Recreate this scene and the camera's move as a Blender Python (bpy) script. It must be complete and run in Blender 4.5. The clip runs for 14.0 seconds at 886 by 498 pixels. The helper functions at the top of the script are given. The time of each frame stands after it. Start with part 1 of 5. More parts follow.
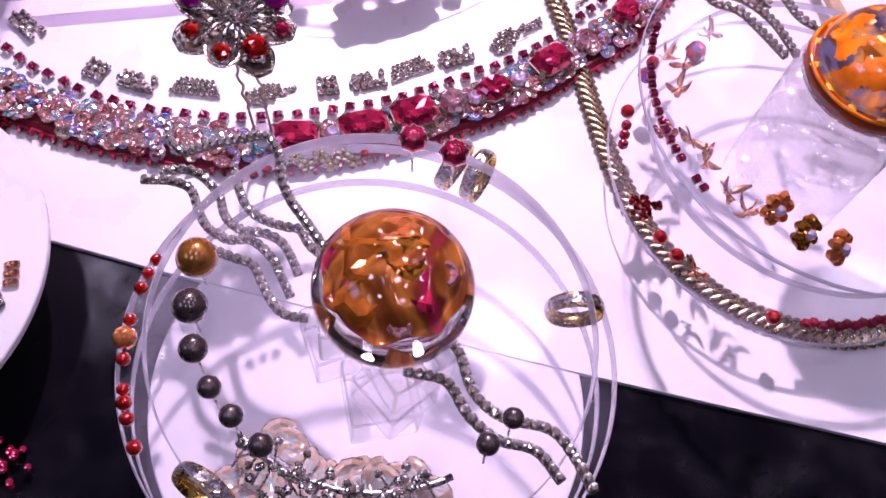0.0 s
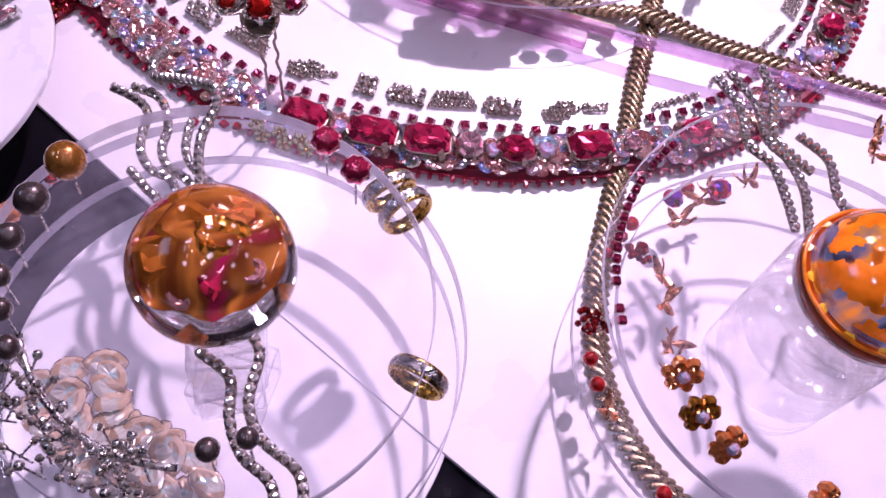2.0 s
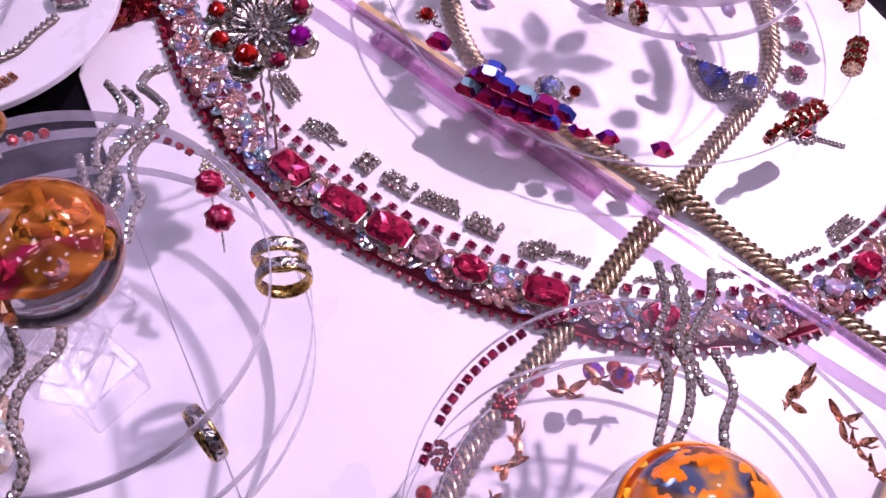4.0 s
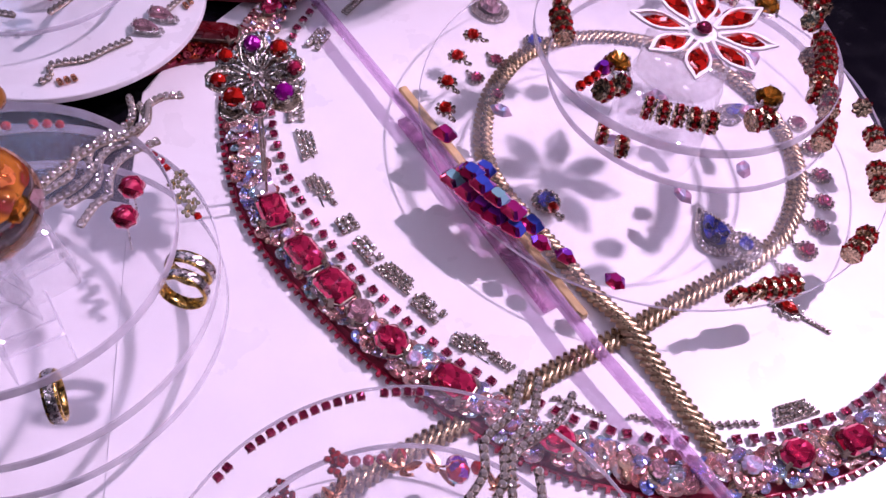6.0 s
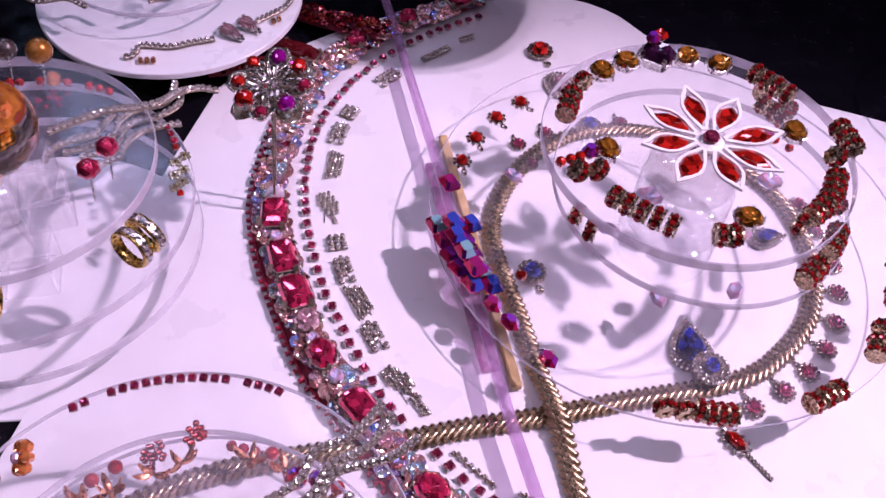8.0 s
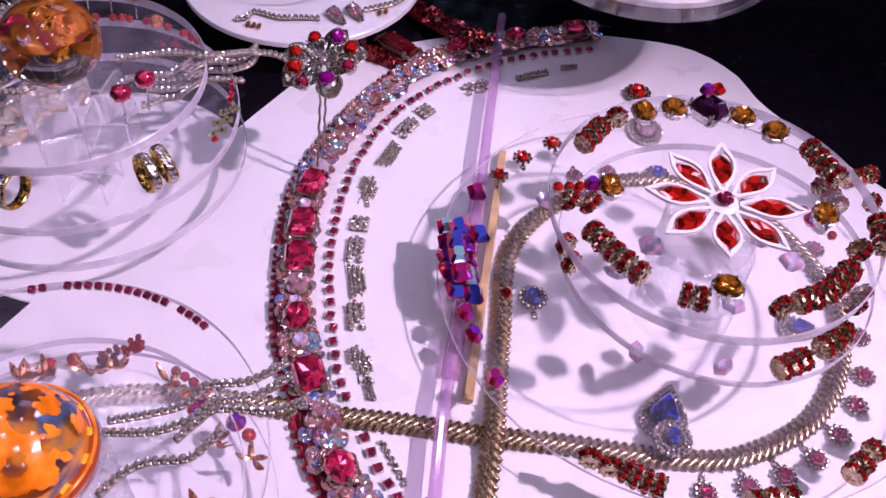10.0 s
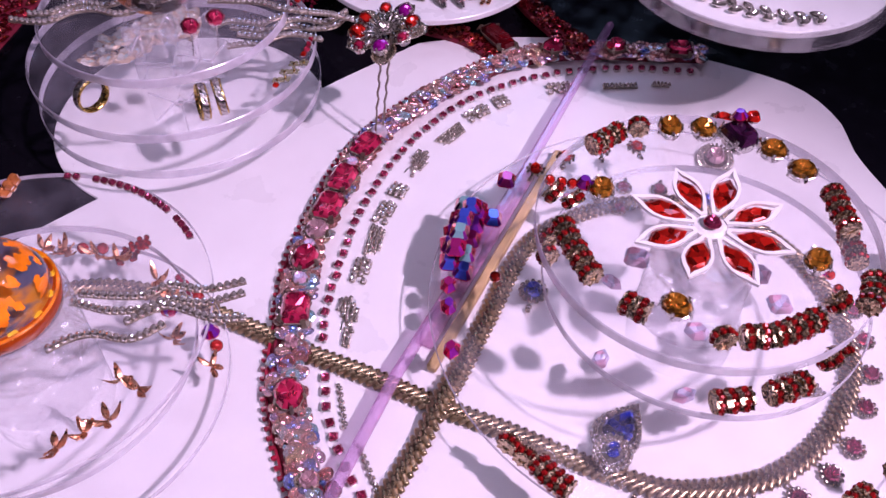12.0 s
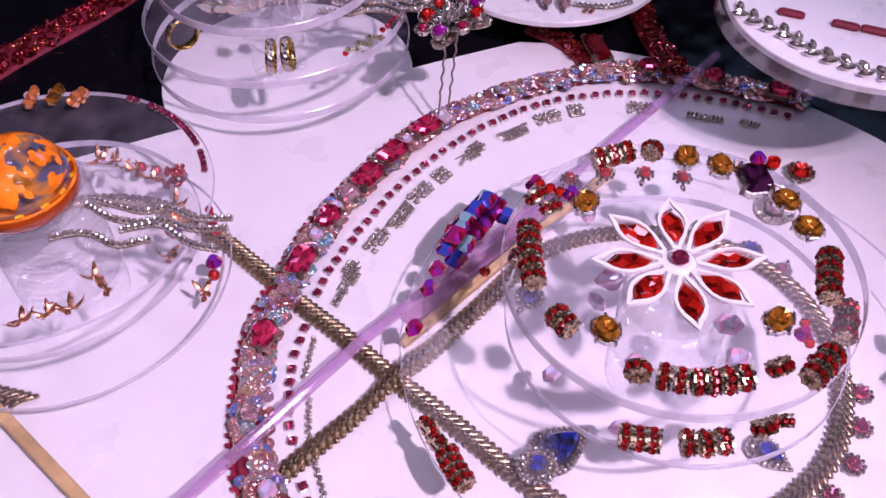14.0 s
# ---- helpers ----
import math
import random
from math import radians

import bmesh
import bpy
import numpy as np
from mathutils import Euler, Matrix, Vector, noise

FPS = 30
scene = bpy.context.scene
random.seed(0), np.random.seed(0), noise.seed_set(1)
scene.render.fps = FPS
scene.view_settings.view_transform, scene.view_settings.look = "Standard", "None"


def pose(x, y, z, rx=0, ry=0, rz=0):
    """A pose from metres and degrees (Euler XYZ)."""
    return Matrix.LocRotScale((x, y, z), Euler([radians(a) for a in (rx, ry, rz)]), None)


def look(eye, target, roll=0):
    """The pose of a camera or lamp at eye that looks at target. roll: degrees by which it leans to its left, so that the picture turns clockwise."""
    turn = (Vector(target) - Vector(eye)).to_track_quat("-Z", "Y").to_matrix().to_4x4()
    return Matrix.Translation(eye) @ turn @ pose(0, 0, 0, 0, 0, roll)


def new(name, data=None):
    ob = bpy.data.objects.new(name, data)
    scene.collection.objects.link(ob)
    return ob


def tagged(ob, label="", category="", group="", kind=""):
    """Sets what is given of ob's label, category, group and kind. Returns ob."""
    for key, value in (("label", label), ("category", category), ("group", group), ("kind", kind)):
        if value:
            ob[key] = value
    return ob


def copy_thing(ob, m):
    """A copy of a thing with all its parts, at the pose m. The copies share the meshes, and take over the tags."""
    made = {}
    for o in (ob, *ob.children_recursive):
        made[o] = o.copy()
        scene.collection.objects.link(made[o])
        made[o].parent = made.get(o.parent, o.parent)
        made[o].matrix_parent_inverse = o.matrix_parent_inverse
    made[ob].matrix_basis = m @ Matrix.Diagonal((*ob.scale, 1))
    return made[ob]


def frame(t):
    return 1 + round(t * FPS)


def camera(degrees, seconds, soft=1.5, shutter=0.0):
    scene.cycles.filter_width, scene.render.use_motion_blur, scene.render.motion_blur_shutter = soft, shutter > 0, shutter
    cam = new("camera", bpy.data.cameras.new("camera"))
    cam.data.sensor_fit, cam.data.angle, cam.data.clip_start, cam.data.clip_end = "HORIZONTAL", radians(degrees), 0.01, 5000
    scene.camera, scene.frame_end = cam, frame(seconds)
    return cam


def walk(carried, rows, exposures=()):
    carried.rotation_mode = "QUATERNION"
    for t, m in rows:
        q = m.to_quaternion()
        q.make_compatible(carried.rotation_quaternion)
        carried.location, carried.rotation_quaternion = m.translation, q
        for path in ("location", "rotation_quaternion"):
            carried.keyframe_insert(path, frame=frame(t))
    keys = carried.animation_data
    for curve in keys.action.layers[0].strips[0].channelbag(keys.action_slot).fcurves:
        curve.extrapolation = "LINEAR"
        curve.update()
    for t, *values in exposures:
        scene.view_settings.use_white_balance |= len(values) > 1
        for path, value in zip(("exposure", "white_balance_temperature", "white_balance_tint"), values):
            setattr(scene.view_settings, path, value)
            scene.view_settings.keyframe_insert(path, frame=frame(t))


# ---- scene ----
cam = camera(52.5, 14.0)
METRES = 0.75
# The frame of the table top, in which the walk is laid.
BASE = Matrix(((0.994635, 0.0918931, -0.0475066, -0.0820298),
               (0.0, 0.4592373, 0.8883136, -0.3539534),
               (0.1034467, -0.8835478, 0.4567735, 0.332243),
               (0.0, 0.0, 0.0, 1.0)))
ROWS = [
    (0.0, 0.0, 0.0, 0.0, 0.0, 0.0, -0.0),
    (0.5, 0.0307, 0.0073, 0.0002, 3.1, 0.39, -6.05),
    (1.0, 0.0637, 0.0162, 0.0031, 6.08, 0.63, -12.45),
    (1.5, 0.0954, 0.0238, 0.0104, 9.2, 0.8, -18.51),
    (2.0, 0.1262, 0.0334, 0.0223, 12.17, 0.55, -24.09),
    (2.5, 0.1543, 0.0461, 0.0404, 15.52, 0.28, -29.61),
    (3.0, 0.1799, 0.0568, 0.0618, 19.03, -0.01, -34.95),
    (5.5, 0.309, 0.0999, 0.1732, 41.34, -7.54, -55.64),
    (6.0, 0.3304, 0.1102, 0.2039, 47.81, -11.17, -58.42),
    (6.5, 0.3469, 0.1206, 0.236, 55.01, -15.81, -61.03),
    (7.0, 0.3635, 0.1353, 0.2664, 64.2, -22.82, -63.58),
    (7.5, 0.3759, 0.1507, 0.2988, 74.99, -31.53, -65.59),
    (8.0, 0.3851, 0.1671, 0.3318, 87.43, -41.96, -66.63),
    (10.5, 0.3836, 0.2508, 0.4889, 138.36, -85.24, -58.28),
    (11.0, 0.375, 0.2661, 0.5201, 143.66, -89.5, -55.06),
    (11.5, 0.3636, 0.2805, 0.5518, 148.4, -92.93, -51.69),
    (12.0, 0.3508, 0.2942, 0.5823, 153.25, -96.36, -47.98),
    (12.5, 0.3359, 0.307, 0.6085, 157.08, -99.01, -44.4),
    (13.0, 0.313, 0.3203, 0.6364, 160.75, -101.34, -40.47),
    (13.5, 0.2891, 0.3293, 0.661, 163.49, -102.78, -36.5),
    (14.0, 0.2634, 0.3379, 0.6844, 166.05, -104.29, -32.48),
]
EXPOSURES = [(0.0, 0.43), (3.0, 0.27), (5.5, 0.13), (8.0, 0.04), (11.0, -0.02), (14.0, -0.04)]
walk(cam, [(t, BASE @ pose(METRES * x, METRES * y, METRES * z, 90 + pitch, roll, yaw)) for t, x, y, z, yaw, pitch, roll in ROWS], EXPOSURES)

scene.cycles.transparent_max_bounces = 40

# ---- light: one strong shop spot and a bluish screen; ceiling downlights added unseen for fill; the walls close the shop ----
world = bpy.data.worlds.new("World")
scene.world = world
world.use_nodes = True
wb = world.node_tree.nodes["Background"]
wb.inputs[0].default_value = (0.55, 0.43, 0.76, 1)
wb.inputs[1].default_value = 0.44


def spot(name, eye, target, watts, colour, size, angle, blend):
    d = bpy.data.lights.new(name, "SPOT")
    d.energy, d.color, d.shadow_soft_size, d.spot_size, d.spot_blend = watts, colour, size, radians(angle), blend
    o = new(name, d)
    o.matrix_world = look(eye, target)
    return o


def panel(name, eye, target, watts, colour, sx, sy):
    d = bpy.data.lights.new(name, "AREA")
    d.energy, d.color, d.shape, d.size, d.size_y = watts, colour, "RECTANGLE", sx, sy
    o = new(name, d)
    o.matrix_world = look(eye, target)
    return o


spot("shop_spot", (-0.10, 0.86, 1.18), (0.02, 0.0, 0.0), 101.0, (0.975, 0.71, 1.03), 0.026, 34, 0.8)
panel("blue_panel", (-1.1, -0.5, 0.9), (0, 0, 0), 1.3, (0.40, 0.55, 1.0), 0.4, 0.3)

# ---- materials ----
MATS = {}


def mat(name, colour=(0.8, 0.8, 0.8), rough=0.4, metal=0.0, spec=0.5, coat=0.0, var=0.0, scale=200.0, bump=0.0, per=0.0, cells=0.0, cell_scale=300.0, trans=0.0, sheen=None):
    """A principled surface; var: blotches of value, per: change from piece to piece, cells: inner reflections of stones
    painted as light and dark cells.
    """
    if name in MATS:
        return MATS[name]
    m = bpy.data.materials.new(name)
    m.use_nodes = True
    nt = m.node_tree
    n, l = nt.nodes, nt.links
    b = n["Principled BSDF"]
    b.inputs["Base Color"].default_value = (*colour, 1)
    b.inputs["Roughness"].default_value = rough
    b.inputs["Metallic"].default_value = metal
    b.inputs["Specular IOR Level"].default_value = spec
    b.inputs["Coat Weight"].default_value = coat
    b.inputs["Coat Roughness"].default_value = 0.04
    b.inputs["Transmission Weight"].default_value = trans
    tc = n.new("ShaderNodeTexCoord")
    value = None

    def times(a, c):
        if a is None:
            return c
        k = n.new("ShaderNodeMath")
        k.operation = "MULTIPLY"
        l.new(a, k.inputs[0])
        l.new(c, k.inputs[1])
        return k.outputs[0]

    def ranged(src, lo, hi, a=0.3, z=0.7):
        r = n.new("ShaderNodeMapRange")
        r.inputs["From Min"].default_value, r.inputs["From Max"].default_value = a, z
        r.inputs["To Min"].default_value, r.inputs["To Max"].default_value = lo, hi
        l.new(src, r.inputs["Value"])
        return r.outputs[0]
    if var:
        t1 = n.new("ShaderNodeTexNoise")
        t1.inputs["Scale"].default_value = scale
        t1.inputs["Detail"].default_value = 5
        l.new(tc.outputs["Object"], t1.inputs["Vector"])
        value = times(value, ranged(t1.outputs["Fac"], 1 - var, 1 + var))
        r = ranged(t1.outputs["Fac"], max(0.02, rough - 0.12), min(1, rough + 0.15))
        l.new(r, b.inputs["Roughness"])
    if cells:
        v = n.new("ShaderNodeTexVoronoi")
        v.inputs["Scale"].default_value = cell_scale
        l.new(tc.outputs["Object"], v.inputs["Vector"])
        sep = n.new("ShaderNodeSeparateColor")
        l.new(v.outputs["Color"], sep.inputs[0])
        value = times(value, ranged(sep.outputs[0], 1 - cells, 1 + cells, 0.1, 0.9))
    if per:
        g = n.new("ShaderNodeObjectInfo")
        value = times(value, ranged(g.outputs["Random"], 1 - per, 1 + per, 0, 1))
    if value is not None:
        h = n.new("ShaderNodeHueSaturation")
        h.inputs["Color"].default_value = (*colour, 1)
        l.new(value, h.inputs["Value"])
        l.new(h.outputs[0], b.inputs["Base Color"])
    if bump:
        t2 = n.new("ShaderNodeTexNoise")
        t2.inputs["Scale"].default_value = scale * 5
        t2.inputs["Detail"].default_value = 3
        l.new(tc.outputs["Object"], t2.inputs["Vector"])
        bp = n.new("ShaderNodeBump")
        bp.inputs["Strength"].default_value = bump
        bp.inputs["Distance"].default_value = 0.0005
        l.new(t2.outputs["Fac"], bp.inputs["Height"])
        l.new(bp.outputs[0], b.inputs["Normal"])
    MATS[name] = m
    return m


def clear(name, tint=(1, 1, 1), body=(0.9, 0.88, 0.95), cover=0.06, gloss=0.05, rough=0.05, scratch=0.0):
    """Acrylic: lets light straight through, with a thin diffuse haze (cover) and a gloss that grows at a glance."""
    m = bpy.data.materials.new(name)
    m.use_nodes = True
    nt = m.node_tree
    n, l = nt.nodes, nt.links
    n.remove(n["Principled BSDF"])
    out = n["Material Output"]
    tr = n.new("ShaderNodeBsdfTransparent")
    tr.inputs[0].default_value = (*tint, 1)
    df = n.new("ShaderNodeBsdfDiffuse")
    df.inputs[0].default_value = (*body, 1)
    mx = n.new("ShaderNodeMixShader")
    mx.inputs[0].default_value = cover
    if scratch:
        tc = n.new("ShaderNodeTexCoord")
        ns = n.new("ShaderNodeTexNoise")
        ns.inputs["Scale"].default_value = 60
        ns.inputs["Detail"].default_value = 6
        l.new(tc.outputs["Object"], ns.inputs["Vector"])
        r = n.new("ShaderNodeMapRange")
        r.inputs["From Min"].default_value, r.inputs["From Max"].default_value = 0.35, 0.75
        r.inputs["To Min"].default_value, r.inputs["To Max"].default_value = cover * (1 - scratch), cover * (1 + scratch)
        l.new(ns.outputs["Fac"], r.inputs["Value"])
        l.new(r.outputs[0], mx.inputs[0])
    l.new(tr.outputs[0], mx.inputs[1])
    l.new(df.outputs[0], mx.inputs[2])
    gl = n.new("ShaderNodeBsdfGlossy")
    gl.inputs["Roughness"].default_value = rough
    lw = n.new("ShaderNodeLayerWeight")
    lw.inputs["Blend"].default_value = 0.5
    pw = n.new("ShaderNodeMath")
    pw.operation = "POWER"
    pw.inputs[1].default_value = 4.0
    l.new(lw.outputs["Facing"], pw.inputs[0])
    mul = n.new("ShaderNodeMath")
    mul.operation = "MULTIPLY_ADD"
    mul.inputs[1].default_value = 0.6
    mul.inputs[2].default_value = gloss
    mul.use_clamp = True
    l.new(pw.outputs[0], mul.inputs[0])
    m2 = n.new("ShaderNodeMixShader")
    l.new(mul.outputs[0], m2.inputs[0])
    l.new(mx.outputs[0], m2.inputs[1])
    l.new(gl.outputs[0], m2.inputs[2])
    l.new(m2.outputs[0], out.inputs["Surface"])
    MATS[name] = m
    return m


def shimmer(name, stops, scale=400.0, metal=0.7, rough=0.15, island=False, hard=False, blend=False):
    """Iridescent coating: hue changes from facet to facet (or from piece to piece)."""
    m = bpy.data.materials.new(name)
    m.use_nodes = True
    nt = m.node_tree
    n, l = nt.nodes, nt.links
    b = n["Principled BSDF"]
    b.inputs["Metallic"].default_value = metal
    b.inputs["Roughness"].default_value = rough
    b.inputs["Coat Weight"].default_value = 0.6
    ramp = n.new("ShaderNodeValToRGB")
    ramp.color_ramp.interpolation = "CONSTANT" if hard else "LINEAR"
    while len(ramp.color_ramp.elements) < len(stops):
        ramp.color_ramp.elements.new(0.5)
    for e, (p, c) in zip(ramp.color_ramp.elements, stops):
        e.position, e.color = p, (*c, 1)
    if blend:
        tc = n.new("ShaderNodeTexCoord")
        ns = n.new("ShaderNodeTexNoise")
        ns.inputs["Scale"].default_value, ns.inputs["Detail"].default_value, ns.inputs["Distortion"].default_value = scale, 3, 0.8
        l.new(tc.outputs["Object"], ns.inputs["Vector"])
        r = n.new("ShaderNodeMapRange")
        r.inputs["From Min"].default_value, r.inputs["From Max"].default_value = 0.28, 0.72
        l.new(ns.outputs["Fac"], r.inputs["Value"])
        l.new(r.outputs[0], ramp.inputs[0])
    elif island:
        g = n.new("ShaderNodeNewGeometry")
        l.new(g.outputs["Random Per Island"], ramp.inputs[0])
    else:
        tc = n.new("ShaderNodeTexCoord")
        v = n.new("ShaderNodeTexVoronoi")
        v.inputs["Scale"].default_value = scale
        l.new(tc.outputs["Object"], v.inputs["Vector"])
        sep = n.new("ShaderNodeSeparateColor")
        l.new(v.outputs["Color"], sep.inputs[0])
        l.new(sep.outputs[0], ramp.inputs[0])
    l.new(ramp.outputs[0], b.inputs["Base Color"])
    MATS[name] = m
    return m


WHITE = mat("white_acrylic", (0.80, 0.78, 0.80), 0.32, var=0.03, scale=25)
BLACK = mat("black_gloss", (0.004, 0.0035, 0.006), 0.16, spec=0.2, var=0.1, scale=60)
# The faint cover of the discs paints a milky glare over clear acrylic.
DISC = clear("acrylic", gloss=0.006, cover=0.035, body=(0.72, 0.68, 0.82), scratch=0.6)
RIM = clear("acrylic_rim", cover=0.5, body=(0.76, 0.72, 0.82), gloss=0.08, rough=0.2, scratch=0.3)
BLOCK = clear("acrylic_block", cover=0.07, gloss=0.10, rough=0.05, body=(0.85, 0.82, 0.92), scratch=0.7)
ROD = clear("pink_rod", tint=(0.95, 0.80, 0.97), body=(0.74, 0.50, 0.76), cover=0.27, gloss=0.15, rough=0.08, scratch=0.4)
STRIP = clear("mauve_strip", tint=(0.92, 0.74, 0.90), body=(0.68, 0.46, 0.62), cover=0.36, gloss=0.08, rough=0.12, scratch=0.5)
BRASS = mat("antique_brass", (0.37, 0.275, 0.165), 0.30, metal=0.95, var=0.4, scale=500)
SILVER = mat("silver_metal", (0.55, 0.52, 0.50), 0.25, metal=1.0, var=0.2, scale=600)
DARKSILVER = mat("aged_silver", (0.27, 0.225, 0.18), 0.35, metal=0.9, var=0.3, scale=600)
GOLD = mat("gold_metal", (0.62, 0.42, 0.12), 0.22, metal=1.0, var=0.15, scale=500)
COPPER = mat("copper_metal", (0.62, 0.30, 0.18), 0.28, metal=0.9, var=0.25, scale=700)
WOOD = mat("pale_wood", (0.52, 0.36, 0.17), 0.5, var=0.25, scale=90, bump=0.2)
CRYSTAL = mat("crystal", (0.86, 0.79, 0.72), 0.06, metal=0.82, coat=0.6, cells=0.65, cell_scale=900)
WARMSILVER = mat("warm_silver", (0.44, 0.38, 0.31), 0.2, metal=1.0, var=0.3, scale=700)
SMOKE = mat("smoky_foil_glass", (0.54, 0.47, 0.38), 0.12, metal=0.85, coat=0.8, var=0.45, scale=160)
PINK = mat("pink_crystal", (0.46, 0.05, 0.14), 0.07, metal=0.75, coat=1.0, cells=0.3, cell_scale=700, per=0.25)
ROSE = mat("rose_crystal", (0.66, 0.032, 0.12), 0.06, metal=0.65, coat=1.0, cells=0.55, cell_scale=300, per=0.15)
PALEROSE = mat("pale_rose_crystal", (0.80, 0.48, 0.54), 0.06, metal=0.7, coat=1.0, cells=0.25, cell_scale=300)
RED = mat("red_crystal", (0.64, 0.02, 0.013), 0.06, metal=0.5, coat=1.0, cells=0.75, cell_scale=260, per=0.15)
REDBEAD = mat("red_bead", (0.46, 0.013, 0.013), 0.08, coat=1.0, metal=0.4, var=0.2, scale=250)
ORANGEBEAD = mat("orange_crystal", (0.95, 0.32, 0.10), 0.06, metal=0.6, coat=1.0, cells=0.3, cell_scale=350)
CITRINE = mat("citrine_crystal", (0.66, 0.27, 0.035), 0.06, metal=0.75, coat=1.0, cells=0.7, cell_scale=420)
RUBY = mat("ruby_crystal", (0.36, 0.012, 0.013), 0.07, metal=0.5, coat=1.0, cells=0.7, cell_scale=500, per=0.3)
GARNET = mat("dark_garnet", (0.028, 0.006, 0.026), 0.05, coat=1.0, cells=0.6, cell_scale=200)
SAPPHIRE = mat("sapphire_crystal", (0.009, 0.03, 0.44), 0.05, metal=0.55, coat=1.0, cells=0.75, cell_scale=250)
MAGENTA = mat("magenta_crystal", (0.50, 0.01, 0.42), 0.06, metal=0.6, coat=1.0, cells=0.3, cell_scale=300)
CLIPRED = mat("deep_red_glass", (0.15, 0.005, 0.010), 0.08, metal=0.3, coat=1.0, cells=0.4, cell_scale=90)
WHITEPAINT = mat("white_enamel", (0.82, 0.80, 0.80), 0.35, var=0.03, scale=300)
GOLDPEARL = mat("gold_pearl", (0.42, 0.17, 0.03), 0.24, metal=0.55, coat=0.7, var=0.08, scale=200)
GREYPEARL = mat("grey_pearl", (0.10, 0.075, 0.07), 0.24, metal=0.55, coat=0.7, var=0.1, scale=200)
RIBBON = mat("red_ribbon", (0.20, 0.008, 0.03), 0.55, var=0.3, scale=400, bump=0.4)
OPAL = shimmer("opal_leaf", [(0.0, (0.50, 0.34, 0.20)), (0.25, (0.70, 0.52, 0.36)), (0.55, (0.74, 0.60, 0.50)), (0.72, (0.46, 0.66, 0.62)), (0.82, (0.72, 0.48, 0.44)), (1.0, (0.56, 0.50, 0.70))], scale=150, metal=0.35, rough=0.1)
AB = shimmer("ab_crystal", [(0.0, (0.75, 0.012, 0.06)), (0.28, (0.45, 0.008, 0.10)), (0.42, (0.80, 0.03, 0.22)), (0.56, (0.34, 0.04, 0.62)), (0.68, (0.08, 0.12, 0.90)), (0.84, (0.55, 0.90, 0.95))], scale=330, metal=0.6, rough=0.05, hard=True)
ABRED = mat("ab_red_crystal", (0.64, 0.014, 0.11), 0.05, metal=0.6, coat=1.0, cells=0.6, cell_scale=300, per=0.2)
ABVIOLET = mat("ab_violet_crystal", (0.30, 0.02, 0.34), 0.05, metal=0.6, coat=1.0, cells=0.5, cell_scale=300, per=0.3)
ABTABLE = mat("ab_table_coating", (0.30, 0.62, 0.80), 0.05, metal=0.55, coat=1.0, cells=0.2, cell_scale=300, per=0.3)
nt = ABTABLE.node_tree
oi, rp = nt.nodes.new("ShaderNodeObjectInfo"), nt.nodes.new("ShaderNodeValToRGB")
rp.color_ramp.interpolation = "CONSTANT"
for e_pos, e_col in ((0.15, (0.08, 0.13, 0.80, 1)), (0.42, (0.28, 0.04, 0.58, 1)), (0.74, (0.55, 0.03, 0.26, 1))):
    rp.color_ramp.elements.new(e_pos).color = e_col
# The cyan stop paints bright glints of the coating on a few tables.
rp.color_ramp.elements[0].color = (0.42, 0.80, 0.88, 1)
rp.color_ramp.elements[len(rp.color_ramp.elements) - 1].color = (0.60, 0.04, 0.30, 1)
nt.links.new(oi.outputs["Random"], rp.inputs[0])
nt.links.new(rp.outputs[0], nt.nodes["Principled BSDF"].inputs["Base Color"])
ABLIGHT = shimmer("ab_light_crystal", [(0.0, (0.80, 0.55, 0.70)), (0.4, (0.55, 0.62, 0.85)), (0.7, (0.80, 0.40, 0.55)), (1.0, (0.50, 0.75, 0.75))], scale=230, metal=0.3, rough=0.06)
SEQUIN_STOPS = [(0.0, (0.46, 0.15, 0.16)), (0.2, (0.80, 0.42, 0.38)), (0.48, (0.90, 0.62, 0.57)), (0.64, (0.72, 0.48, 0.64)), (0.75, (0.26, 0.42, 0.95)), (0.83, (0.90, 0.62, 0.40)), (0.92, (0.50, 0.78, 0.88)), (1.0, (0.92, 0.74, 0.74))]
SEQUIN = shimmer("sequins", SEQUIN_STOPS, metal=0.75, rough=0.13, island=True)
SEQUIN_EACH = shimmer("single_sequin", SEQUIN_STOPS, metal=0.75, rough=0.13, island=True)
nt = SEQUIN_EACH.node_tree
nt.links.new(nt.nodes.new("ShaderNodeObjectInfo").outputs["Random"], nt.nodes["Color Ramp"].inputs[0])
SPARKRED = shimmer("red_sequins", [(0.0, (0.13, 0.004, 0.010)), (0.6, (0.34, 0.010, 0.024)), (0.85, (0.52, 0.08, 0.03)), (1.0, (0.75, 0.18, 0.24))], metal=0.85, rough=0.12, island=True)
GREENSTONE = mat("olive_crystal", (0.33, 0.31, 0.19), 0.08, metal=0.3, coat=0.8, cells=0.6, cell_scale=700)
PINKTUBE = mat("dark_red_bead", (0.26, 0.012, 0.035), 0.2, coat=0.25, per=0.3)
AMBER = mat("amber_flakes", (0.80, 0.21, 0.009), 0.15, coat=0.6, var=0.45, scale=110)
FLAKE = mat("yellow_flakes", (0.85, 0.48, 0.02), 0.2, coat=0.5, var=0.3, scale=200)
AMBERRIM = mat("amber_resin", (0.32, 0.045, 0.003), 0.05, coat=1.0, var=0.5, scale=60)
